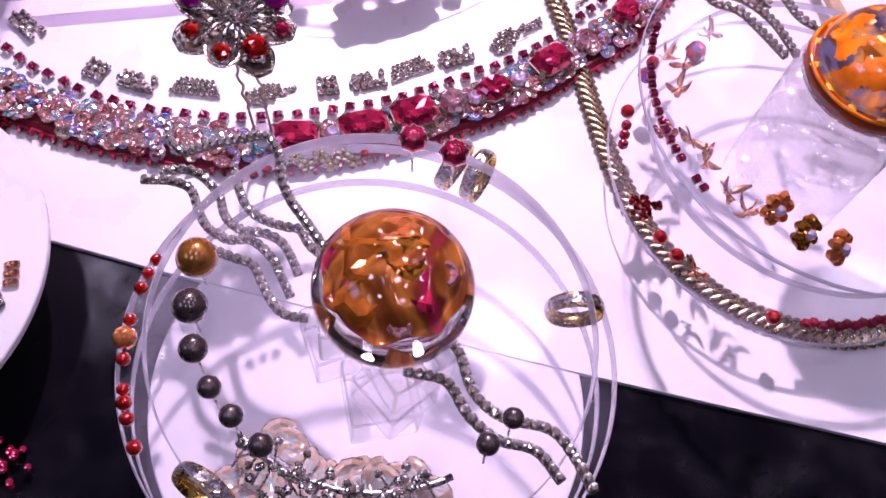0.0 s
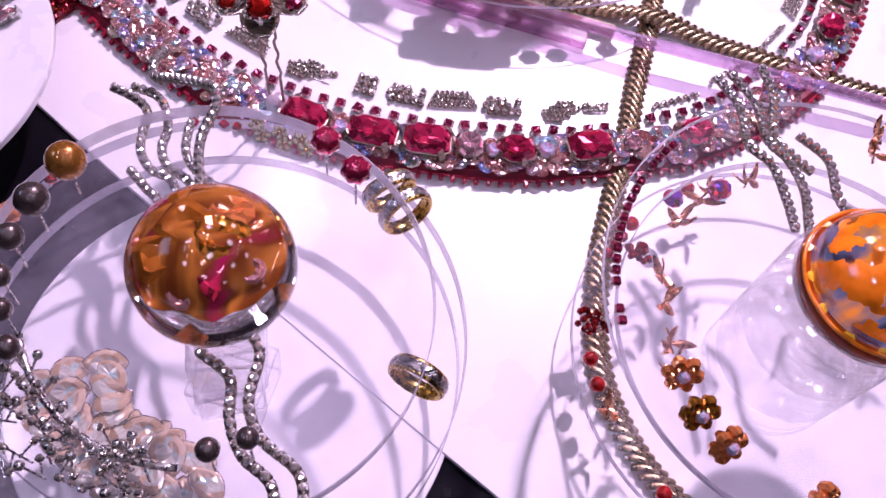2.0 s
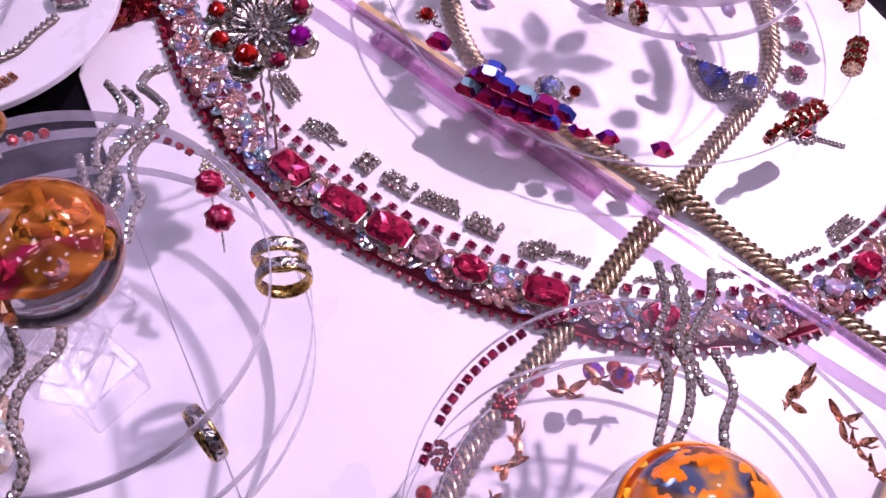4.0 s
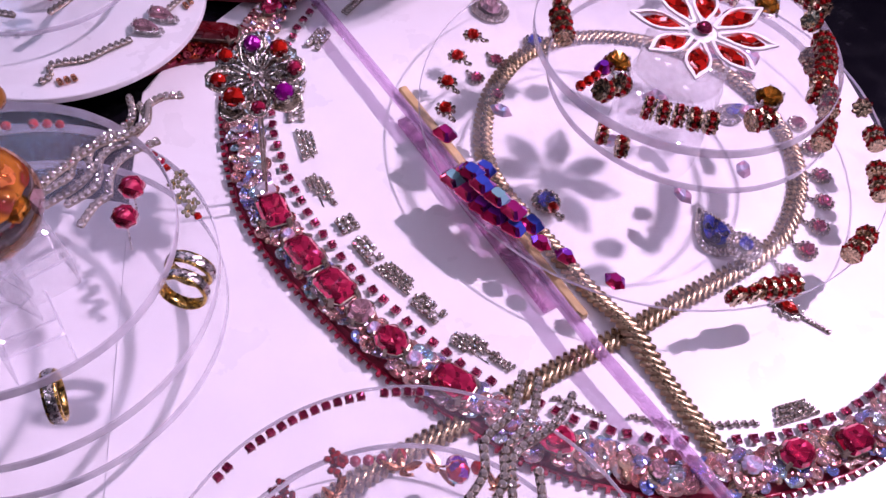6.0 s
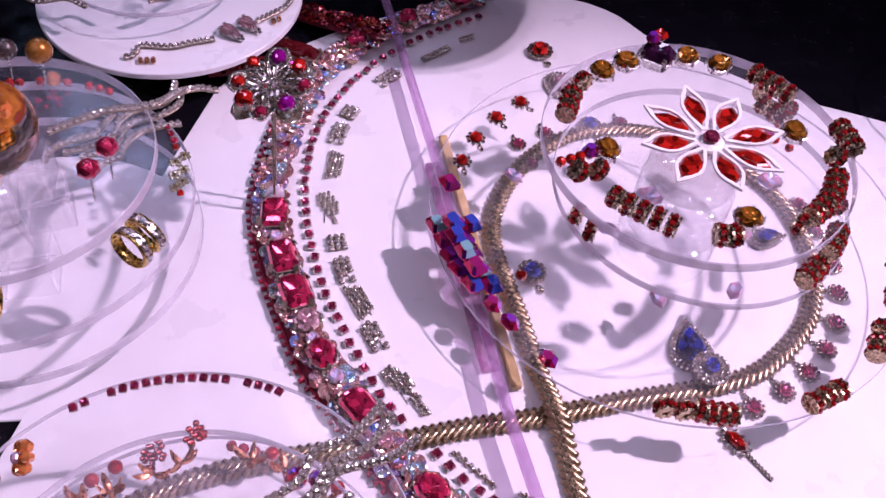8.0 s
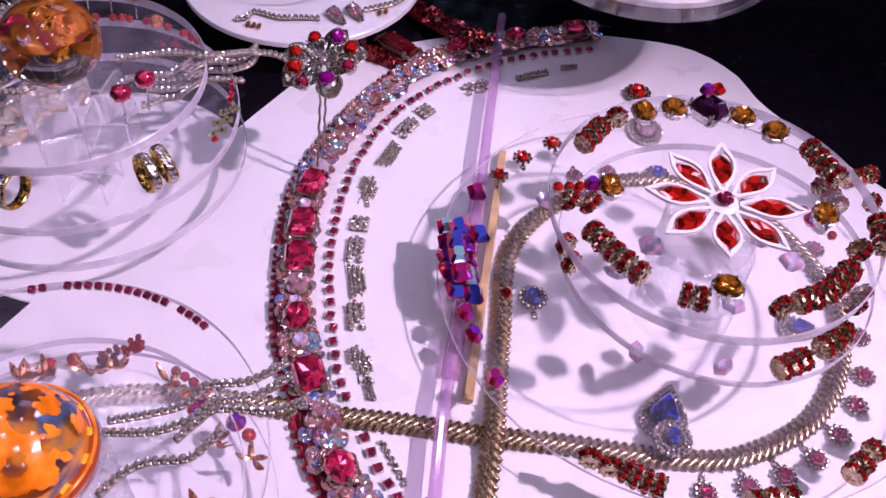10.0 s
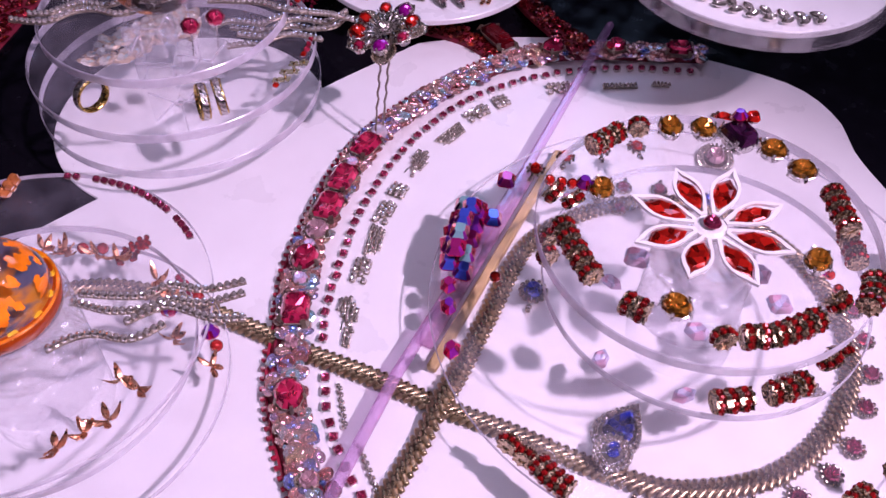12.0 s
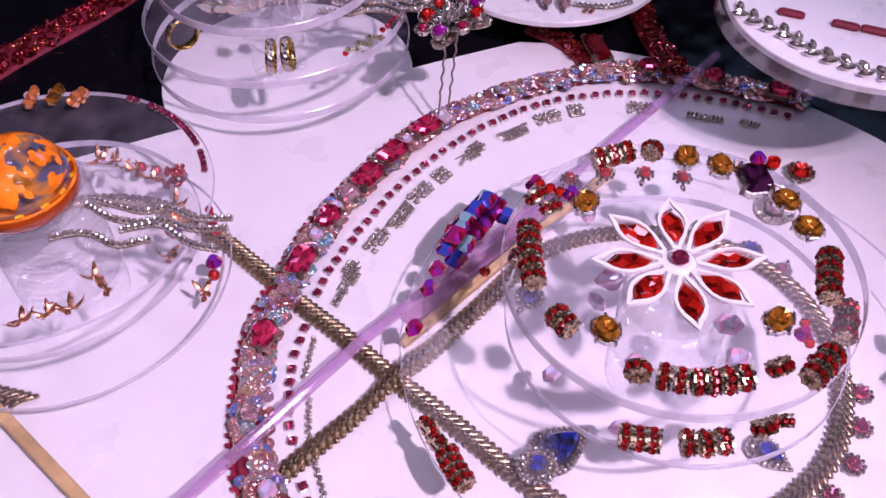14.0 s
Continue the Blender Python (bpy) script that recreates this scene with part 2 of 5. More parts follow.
CORE = shimmer("amber_core", [(0.0, (0.05, 0.012, 0.005)), (0.26, (0.22, 0.06, 0.012)), (0.42, (0.50, 0.18, 0.03)), (0.52, (0.18, 0.04, 0.012)), (0.66, (0.36, 0.012, 0.07)), (0.78, (0.14, 0.03, 0.012)), (0.90, (0.80, 0.36, 0.12)), (1.0, (0.95, 0.74, 0.52))], scale=30, metal=0.3, rough=0.1, blend=True)
# The steel-blue stops paint the grey-blue reflection inside the glass dome.
INLAYTINT = shimmer("amber_with_painted_reflection", [(0.0, (0.80, 0.26, 0.02)), (0.40, (0.95, 0.45, 0.06)), (0.52, (0.42, 0.30, 0.22)), (0.62, (0.14, 0.20, 0.34)), (1.0, (0.10, 0.16, 0.30))], scale=45, metal=0.5, rough=0.1, blend=True)
DARKAMBER = mat("dark_amber", (0.38, 0.12, 0.015), 0.08, metal=0.4, coat=1.0, var=0.4, scale=200)
SHELL = bpy.data.materials.new("clear_glass")
SHELL.use_nodes = True
sh = SHELL.node_tree.nodes["Principled BSDF"]
sh.inputs["Transmission Weight"].default_value, sh.inputs["Roughness"].default_value, sh.inputs["IOR"].default_value = 1.0, 0.0, 1.45
# Whiter cover for the bevels, which paints the bright edges of clear cubes.
EDGE = clear("acrylic_edge", cover=0.35, body=(0.85, 0.82, 0.92), gloss=0.25, rough=0.1)


# ---- mesh helpers; sizes in millimetres ----
K = 0.001


def at(x, y, z, rx=0, ry=0, rz=0):
    return pose(x * K, y * K, z * K, rx, ry, rz)


def mesh(name, verts, faces, mats, idx=None, smooth=False):
    me = bpy.data.meshes.new(name)
    me.from_pydata([(v[0] * K, v[1] * K, v[2] * K) for v in verts], [], faces)
    for m in (mats if isinstance(mats, (list, tuple)) else [mats]):
        me.materials.append(m)
    if idx:
        me.polygons.foreach_set("material_index", idx)
    if smooth:
        me.polygons.foreach_set("use_smooth", [True] * len(me.polygons))
    me.update()
    return me


def joined(name, pieces, mats, smooth=False):
    """Pieces of (verts, faces, material index, matrix) as one mesh."""
    V, F, I = [], [], []
    for verts, faces, k, m in pieces:
        o = len(V)
        V += [tuple(m @ Vector(v)) if m is not None else v for v in verts]
        F += [tuple(i + o for i in f) for f in faces]
        I += [k] * len(faces)
    return mesh(name, V, F, mats, I, smooth)


def mm(x, y, z, rx=0, ry=0, rz=0, s=1.0):
    return Matrix.LocRotScale((x, y, z), Euler([radians(a) for a in (rx, ry, rz)]), (s, s, s))


def lathe_vf(profile, n=24, closed=False):
    V, F = [], []
    for r, z in profile:
        for k in range(n):
            a = 2 * math.pi * k / n
            V.append((r * math.cos(a), r * math.sin(a), z))
    p = len(profile)
    for i in range(p - 1 + (1 if closed else 0)):
        j = (i + 1) % p
        for k in range(n):
            q = (k + 1) % n
            F.append((i * n + k, i * n + q, j * n + q, j * n + k))
    if not closed:
        if profile[0][0] > 0.001:
            F.append(tuple(reversed(range(n))))
        if profile[-1][0] > 0.001:
            F.append(tuple((p - 1) * n + k for k in range(n)))
    return V, F


def box_vf(sx, sy, sz, b=0.6):
    """A bevelled box standing on z = 0."""
    V, F = [], []
    for z, i in ((0, b), (b, 0), (sz - b, 0), (sz, b)):
        x, y = sx / 2 - i, sy / 2 - i
        V += [(x - b, y, z), (x, y - b, z), (x, -y + b, z), (x - b, -y, z), (-x + b, -y, z), (-x, -y + b, z), (-x, y - b, z), (-x + b, y, z)]
    for i in range(3):
        for k in range(8):
            q = (k + 1) % 8
            F.append((i * 8 + k, i * 8 + 8 + k, i * 8 + 8 + q, i * 8 + q))
    F.append(tuple(range(8)))
    F.append(tuple(reversed(range(24, 32))))
    return V, F


def outline(kind, sx, sy):
    if kind == "rect":
        c = 0.34
        return [(sx * a / 2, sy * b / 2) for a, b in ((1, 1 - c), (1 - c, 1), (-1 + c, 1), (-1, 1 - c), (-1, -1 + c), (-1 + c, -1), (1 - c, -1), (1, -1 + c))]
    if kind == "leaf":
        P = []
        for k in range(12):
            a = 2 * math.pi * k / 12
            P.append((sx / 2 * math.cos(a), sy / 2 * math.sin(a) * (0.45 + 0.55 * abs(math.sin(a)))))
        return P
    if kind == "drop":
        P = []
        for k in range(14):
            a = 2 * math.pi * k / 14
            P.append((sx / 2 * math.cos(a), sy / 2 * math.sin(a) * (0.5 - 0.5 * math.cos(a)) ** 0.55))
        return P
    if kind == "hex":
        return [(sx / 2, 0), (sx * 0.22, sy / 2), (-sx * 0.22, sy / 2), (-sx / 2, 0), (-sx * 0.22, -sy / 2), (sx * 0.22, -sy / 2)]
    n = 10
    return [(sx / 2 * math.cos(2 * math.pi * k / n), sy / 2 * math.sin(2 * math.pi * k / n)) for k in range(n)]


def gem_vf(kind, sx, sy, h, table=0.66):
    """A cut stone on z = 0: pavilion, girdle and crown; within the table's edge the facets fall to the heart, as the pavilion shows through."""
    o = outline(kind, sx, sy)
    n = len(o)
    V, F = [], []
    for s, z in ((0.5, 0.0), (1.0, 0.50 * h), (1.0, 0.58 * h), (0.84, 0.84 * h), (table, h)):
        V += [(x * s, y * s, z) for x, y in o]
    for i in range(4):
        for k in range(n):
            q = (k + 1) % n
            a, b, c, d = i * n + k, i * n + q, i * n + n + q, i * n + n + k
            if i in (0, 2, 3):
                F += [(a, b, c), (a, c, d)] if (k + i) % 2 else [(a, b, d), (b, c, d)]
            else:
                F.append((a, b, c, d))
    F.append(tuple(reversed(range(n))))
    base = len(V)
    for k in range(n):
        x, y = o[k]
        x2, y2 = o[(k + 1) % n]
        mx, my = (x + x2) / 2, (y + y2) / 2
        V.append((mx * 0.40, my * 0.40, h * (0.80 if k % 2 else 0.90)))
    V.append((0, 0, h * 0.72))
    for k in range(n):
        q = (k + 1) % n
        F += [(4 * n + k, 4 * n + q, base + k), (4 * n + q, base + q, base + k), (base + k, base + q, base + n)]
    return V, F


def cup_vf(kind, sx, sy, h):
    """A metal setting with claws that stand over the girdle."""
    o = outline(kind, sx, sy)
    n = len(o)
    V, F = [], []
    for s, z in ((0.75, 0), (1.06, h * 0.55), (0.98, h * 0.58), (0.7, h * 0.3)):
        V += [(x * s, y * s, z) for x, y in o]
    for i in range(3):
        for k in range(n):
            q = (k + 1) % n
            F.append((i * n + k, i * n + q, i * n + n + q, i * n + n + k))
    F.append(tuple(reversed(range(n))))
    step = 2 if n >= 8 else 1
    for k in range(0, n, max(step, n // 4)):
        x, y = o[k]
        b = len(V)
        w = (0.06 if kind == "round" else 0.09) * min(sx, sy)
        for (dx, dy, z, s) in ((-w, 0, h * 0.3, 1.08), (w, 0, h * 0.3, 1.08), (w, 0, h * 0.82, 0.9), (-w, 0, h * 0.82, 0.9)):
            L = math.hypot(x, y) or 1
            V.append((x * s - y / L * dx, y * s + x / L * dx, z))
        for (dx, z, s) in ((-w, h * 0.3, 1.14), (w, h * 0.3, 1.14), (w, h * 0.86, 0.98), (-w, h * 0.86, 0.98)):
            L = math.hypot(x, y) or 1
            V.append((x * s - y / L * dx, y * s + x / L * dx, z))
        F += [(b, b + 1, b + 2, b + 3), (b + 4, b + 7, b + 6, b + 5), (b, b + 4, b + 5, b + 1), (b + 1, b + 5, b + 6, b + 2), (b + 2, b + 6, b + 7, b + 3), (b + 3, b + 7, b + 4, b)]
    return V, F


def ball_vf(r, n=16, m=10, sz=1.0, bump=0.0):
    V, F = [(0, 0, -r * sz)], []
    for i in range(1, m):
        a = -math.pi / 2 + math.pi * i / m
        for k in range(n):
            b = 2 * math.pi * k / n
            s = r * (1 + bump * (1 if (k + i) % 2 else -1))
            V.append((s * math.cos(a) * math.cos(b), s * math.cos(a) * math.sin(b), s * math.sin(a) * sz))
    V.append((0, 0, r * sz))
    for k in range(n):
        q = (k + 1) % n
        F.append((0, 1 + q, 1 + k))
        for i in range(m - 2):
            F.append((1 + i * n + k, 1 + i * n + q, 1 + i * n + n + q, 1 + i * n + n + k))
        F.append((1 + (m - 2) * n + k, 1 + (m - 2) * n + q, len(V) - 1))
    return V, F


def torus_vf(R, r, n=20, m=8, sx=1.0, flat=1.0):
    V, F = [], []
    for i in range(n):
        a = 2 * math.pi * i / n
        for j in range(m):
            b = 2 * math.pi * j / m
            q = R + r * math.cos(b)
            V.append((q * math.cos(a) * sx, q * math.sin(a), r * math.sin(b) * flat))
    for i in range(n):
        for j in range(m):
            F.append((i * m + j, ((i + 1) % n) * m + j, ((i + 1) % n) * m + (j + 1) % m, i * m + (j + 1) % m))
    return V, F


def tube_vf(points, r, n=8, taper=None):
    P = [Vector(p) for p in points]
    V, F = [], []
    for i, p in enumerate(P):
        d = (P[min(i + 1, len(P) - 1)] - P[max(i - 1, 0)]).normalized()
        s = d.cross(Vector((0, 0, 1)))
        if s.length < 0.05:
            s = d.cross(Vector((1, 0, 0)))
        s.normalize()
        u = s.cross(d)
        q = r if taper is None else r * taper[i]
        for k in range(n):
            a = 2 * math.pi * k / n
            V.append(tuple(p + s * q * math.cos(a) + u * q * math.sin(a)))
    for i in range(len(P) - 1):
        for k in range(n):
            F.append((i * n + k, i * n + (k + 1) % n, i * n + n + (k + 1) % n, i * n + n + k))
    F.append(tuple(reversed(range(n))))
    F.append(tuple((len(P) - 1) * n + k for k in range(n)))
    return V, F


def spline(ctrl, step):
    """Points every step along a smooth line through ctrl, with the direction in degrees."""
    C = [Vector((*c, 0)) if len(c) == 2 else Vector(c) for c in ctrl]
    C = [2 * C[0] - C[1]] + C + [2 * C[-1] - C[-2]]
    fine = []
    for i in range(1, len(C) - 2):
        a, b, c, d = C[i - 1:i + 3]
        for k in range(40):
            t = k / 40
            fine.append(0.5 * ((2 * b) + (c - a) * t + (2 * a - 5 * b + 4 * c - d) * t * t + (3 * b - 3 * c + d - a) * t ** 3))
    fine.append(C[-2])
    out, run, nxt = [], 0.0, 0.0
    for p, q in zip(fine, fine[1:]):
        L = (q - p).length
        while run + L >= nxt:
            f = (nxt - run) / max(L, 1e-9)
            e = p + (q - p) * f
            out.append((e.x, e.y, e.z, math.degrees(math.atan2(q.y - p.y, q.x - p.x))))
            nxt += step
        run += L
    return out


def thing(name, label, category, m=None, group="", kind=""):
    ob = new(name)
    ob.empty_display_size = 0.005
    if m is not None:
        ob.matrix_basis = m
    return tagged(ob, label, category, group, kind)


def part(name, me, parent, m=None, label=""):
    ob = new(name, me)
    ob.parent = parent
    if m is not None:
        ob.matrix_basis = m
    if label:
        ob["label"] = label
    return ob


def solo(name, me, label, category, m=None, group="", kind=""):
    ob = new(name, me)
    if m is not None:
        ob.matrix_basis = m
    return tagged(ob, label, category, group, kind)


def gem_mesh(name, kind, sx, sy, h, m):
    return mesh(name, *gem_vf(kind, sx, sy, h), m)


def coated_gem(name, kind, sx, sy, h):
    """A cut stone with a flat, coated table."""
    o = outline(kind, sx, sy)
    n = len(o)
    V, F, I = [], [], []
    for k, z in ((0.5, 0.0), (1.0, 0.42 * h), (1.0, 0.52 * h), (0.52, h)):
        V += [(x * k, y * k, z) for x, y in o]
    for i in range(3):
        for k in range(n):
            q = (k + 1) % n
            F.append((i * n + k, i * n + q, i * n + n + q, i * n + n + k))
            I.append(2 if i == 2 and k % 3 == 0 else 1 if i == 2 and k % 5 == 2 else 0)
    F += [tuple(reversed(range(n))), tuple(range(3 * n, 4 * n))]
    return mesh(name, V, F, [ABRED, ABTABLE, ABVIOLET], I + [0, 1])


def cup_mesh(name, kind, sx, sy, h, m):
    return mesh(name, *cup_vf(kind, sx, sy, h), m)


def slab(name, pts, z0, z1, m, bevel=0.5):
    """A flat board of that outline, with a small bevel above."""
    n = len(pts)
    c = Vector((sum(p[0] for p in pts) / n, sum(p[1] for p in pts) / n))
    V = [(x, y, z0) for x, y in pts] + [(x, y, z1 - bevel) for x, y in pts]
    for x, y in pts:
        d = (c - Vector((x, y))).normalized() * bevel
        V.append((x + d.x, y + d.y, z1))
    F = []
    for i in range(2):
        for k in range(n):
            q = (k + 1) % n
            F.append((i * n + k, i * n + q, i * n + n + q, i * n + n + k))
    F += [tuple(reversed(range(n))), tuple(range(2 * n, 3 * n))]
    return mesh(name, V, F, m)


# ---- an unseen dark room added round the table for reflections: floor, walls and a ceiling with downlights ----
WALL = mat("wall_paint", (0.10, 0.09, 0.11), 0.7, var=0.1, scale=3)
LAMP = bpy.data.materials.new("fill_lamp_glow")
LAMP.use_nodes = True
g = LAMP.node_tree.nodes["Principled BSDF"]
g.inputs["Emission Color"].default_value, g.inputs["Emission Strength"].default_value = (0.80, 0.66, 1.0, 1), 14.0


def sheet(name, P, m, label):
    solo(name, mesh(name, P, [(0, 1, 2, 3), (7, 6, 5, 4), (0, 4, 5, 1), (1, 5, 6, 2), (2, 6, 7, 3), (3, 7, 4, 0)], m), label, name.split("_")[0], None, "", "structure")


def cuboid(x0, y0, z0, x1, y1, z1):
    return [(x0, y0, z0), (x0, y1, z0), (x1, y1, z0), (x1, y0, z0), (x0, y0, z1), (x0, y1, z1), (x1, y1, z1), (x1, y0, z1)]


sheet("floor", cuboid(-2600, -2600, -1000, 2600, 2600, -900), WALL, "unseen dark floor added below the table")
sheet("ceiling", cuboid(-2600, -2600, 1700, 2600, 2600, 1800), WALL, "unseen dark ceiling added to hold the fill lamps")
sheet("wall_north", cuboid(-2600, 2600, -900, 2600, 2700, 1700), WALL, "plain dark wall, unseen, added to close the room")
sheet("wall_south", cuboid(-2600, -2700, -900, 2600, -2600, 1700), WALL, "plain dark wall, unseen, added to close the room")
sheet("wall_east", cuboid(2600, -2600, -900, 2700, 2600, 1700), WALL, "plain dark wall, unseen, added to close the room")
sheet("wall_west", cuboid(-2700, -2600, -900, -2600, 2600, 1700), WALL, "plain dark wall, unseen, added to close the room")
# Lamps added out of view, to lift the shade and sparkle in facets.
bulb = mesh("bulb", *lathe_vf([(0.01, 0), (105, 0), (105, 6), (0.01, 6)], 20), LAMP)
collar = mesh("collar", *torus_vf(112, 8, 24, 6), SILVER, None, True)
for i in range(-1, 2):
    for j in range(-1, 3):
        t = thing("downlight", "unseen ceiling lamp with a metal collar, added for fill and sparkle", "lamp", at(i * 900 + 260 * (j % 2), j * 780 - 340 + 130 * (i % 2), 1688), "ceiling downlights")
        part("bulb", bulb, t)
        part("collar", collar, t, at(0, 0, 6))

# ---- the table and the boards ----
tagged(new("tabletop", mesh("tabletop", cuboid(-1500, -1500, -40, 1500, 1500, -2.4), [(0, 1, 2, 3), (7, 6, 5, 4), (0, 4, 5, 1), (1, 5, 6, 2), (2, 6, 7, 3), (3, 7, 4, 0)], BLACK)),
       "black high-gloss table top under the display boards", "table top", kind="structure")
edge = [(185, -270), (190, 150)] + [(60, 181), (-91, 214), (-205, 238)]
edge += [(p[0], p[1]) for p in spline([(-217, 239), (-226, 214), (-238, 180), (-262, 140), (-292, 98), (-318, 76), (-333, 46), (-331, 10), (-318, -40), (-296, -92), (-262, -140), (-230, -174), (-215, -186)], 12)]
edge += [(-160, -197.5), (0, -232.5)]
solo("display_board", slab("display_board", edge, -2.2, 0.0, WHITE), "glossy white board on which the jewellery is laid out", "board", kind="structure")


def disc_mesh(name, r, th, face, rim):
    V, F = lathe_vf([(0.01, 0), (r - 0.5, 0), (r, 0.5), (r, th - 0.5), (r - 0.5, th), (0.01, th)], 96)
    idx = []
    for f in F:
        ring = min(f) // 96
        idx.append(1 if 1 <= ring <= 3 and len(f) == 4 else 0)
    return mesh(name, V, F, [face, rim], idx, False)


solo("round_board", disc_mesh("round_board", 83, 1.5, WHITE, WHITE), "round white board beside the display board", "board", at(-75, -246, -2.2), kind="structure")


def acrylic(x, y, z, r, label, th=3.0):
    t = thing("acrylic_disc", label, "display disc", at(x, y, z - th), "clear discs of the towers")
    part("plate", mesh("plate", *lathe_vf([(0.01, 0), (r - 0.5, 0), (r - 0.5, th), (0.01, th)], 96), DISC), t).visible_shadow = False
    part("rim", mesh("rim", *lathe_vf([(r - 0.45, 0.02), (r, 0.5), (r, th - 0.5), (r - 0.45, th - 0.02)], 96, True), RIM), t, None, "polished milky rim")
    return t


T1, T2, T3 = (-76, -248), (105, -142), (-104, 70)
acrylic(*T1, 28, 82.5, "clear acrylic disc, lowest tier over the white board", 5.6)
acrylic(*T1, 53, 82, "clear acrylic disc, middle tier carrying wedding rings", 5.6)
acrylic(*T1, 79, 69, "clear acrylic disc, top tier carrying pearls and a glass ball", 5.8)
acrylic(*T2, 18, 83, "clear acrylic disc with red beads round its edge")
acrylic(*T2, 43, 72.5, "clear acrylic disc with copper charms on it", 4.2)
acrylic(*T2, 67, 84, "clear acrylic disc with pink stones along its edge", 2.5)
acrylic(-110, 71, 24, 126, "large thin clear acrylic disc, lowest tier", 1.6)
acrylic(-99, 76, 57, 72.5, "clear acrylic disc with red and gold rondelles, middle tier", 4.2)
acrylic(-104, 69, 81, 74.5, "clear acrylic disc carrying the red star flower", 5.6)


def block(x, y, z, sx, sy, sz, rz, label):
    V, F = box_vf(sx, sy, sz, 0.9)
    idx = [1 if i // 8 in (0, 2) or (i // 8 == 1 and i % 2 == 0) else 0 for i in range(len(F))]
    solo("acrylic_block", mesh("acrylic_block", V, F, [BLOCK, EDGE], idx), label, "acrylic block", at(x, y, z, 0, 0, rz), "clear blocks under the discs").visible_shadow = False


for x, y, z, s, h, r in ((-72, -250, -0.7, 26, 23.1, 12), (-88, -238, 28, 22, 19.4, 20), (-68, -256, 28, 22, 19.4, 42), (-84, -240, 53, 22, 20.2, 8), (-66, -254, 53, 23, 20.2, 33)):
    block(x, y, z, s, s, h, r, "clear acrylic cube stacked in the tower")


def pillar(x, y, z, h, r, label):
    pr = [(r - 1, 0), (r, 1)]
    k = 0
    while 3 + 5 * k < h - 2:
        pr += [(r, 2 + 5 * k), (r - 0.8, 3 + 5 * k), (r, 4 + 5 * k)]
        k += 1
    pr += [(r, h - 1), (r - 1, h)]
    solo("acrylic_pillar", mesh("acrylic_pillar", *lathe_vf(pr, 40), BLOCK, None, True), label, "acrylic pillar", at(x, y, z), "round pillars of the towers").visible_shadow = False


pillar(*T2, 0, 15, 27, "clear ribbed acrylic pillar under the amber dome tower")
pillar(*T2, 18, 20.8, 27, "clear ribbed acrylic pillar under the amber dome tower")
pillar(*T2, 43, 21.5, 27, "clear ribbed acrylic pillar under the amber dome tower")
pillar(*T2, 67, 8, 27, "clear ribbed acrylic pillar under the amber dome tower")
pillar(-106, 72, 0, 22.4, 26, "clear acrylic pillar under the red flower tower")
pillar(-104, 72, 24, 28.8, 24, "clear acrylic pillar under the red flower tower")
pillar(-103, 71, 57, 18.4, 22, "clear acrylic pillar under the red flower tower")

# ---- glass ball with amber crystals ----
ball = thing("glass_ball", "clear glass ball filled with amber and rose crystals", "glass ball", at(-72, -246, 79))
rng = random.Random(3)
shell = part("shell", mesh("shell", *ball_vf(23.5, 56, 36, 0.86), SHELL, None, True), ball, at(0, 0, 20.2))
shell.visible_shadow = False
V, F = ball_vf(19.0, 48, 28, 0.80)
V = [tuple(Vector(v) * (1 + 0.16 * noise.noise(Vector(v) * 0.11))) for v in V]
V = [(x, y, max(z, 7.0 + 1.5 * noise.noise(Vector((x, y, 3)) * 0.2))) for x, y, z in V]
part("core", mesh("core", V, F, CORE, None, True), ball, at(0, 0, 20.5), "amber, brown and rose filling")
for k, (kind, m, sx, sy) in enumerate((("round", CITRINE, 17, 15), ("rect", DARKAMBER, 15, 13), ("hex", ROSE, 18, 8), ("round", ORANGEBEAD, 13, 13), ("rect", DARKAMBER, 16, 12), ("round", PALEROSE, 9, 8), ("hex", DARKAMBER, 17, 12), ("round", PALEROSE, 8, 8), ("rect", CITRINE, 12, 10))):
    a, q = 2.4 * k + 0.6, 14.5 * math.sqrt((k + 0.3) / 9)
    part("crystal", gem_mesh("crystal", kind, sx, sy, 5, m), ball, at(q * math.cos(a), q * math.sin(a), 31 - 6.5 * (q / 14) ** 2, rng.uniform(-14, 14), rng.uniform(-14, 14) + 2.0 * q, math.degrees(a)))
for k, m in enumerate((DARKAMBER, PALEROSE, DARKAMBER, ORANGEBEAD)):
    a = 0.4 + 1.5 * k
    part("crystal", gem_mesh("crystal", "hex", 11, 7, 4, m), ball, at(14 * math.cos(a), 14 * math.sin(a), 6.5 + 2 * (k % 2), 0, 0, 40 * k))

# ---- amber dome paperweight ----
dome = thing("amber_dome", "clear glass dome with orange flakes on an amber base", "paperweight", at(108, -140, 75))
part("base", mesh("base", *lathe_vf([(25, 0), (27, 1.5), (27.5, 5), (27, 8), (25.5, 9), (24, 8.2)], 48), AMBERRIM, None, True), dome, None, "amber resin base")
part("inlay", mesh("inlay", *lathe_vf([(24.0, 0), (24.0, 0.5), (0.01, 0.5)], 40), INLAYTINT), dome, at(0, 0, 8.4), "amber inlay with steel-blue reflection painted in")
part("rim", mesh("rim", *torus_vf(26.4, 0.75, 48, 8), AMBER, None, True), dome, at(0, 0, 8.6), "bright amber rim")
pr = [(24.5 * math.cos(a), 8.8 + 21 * math.sin(a)) for a in [math.pi / 2 * k / 10 for k in range(11)]]
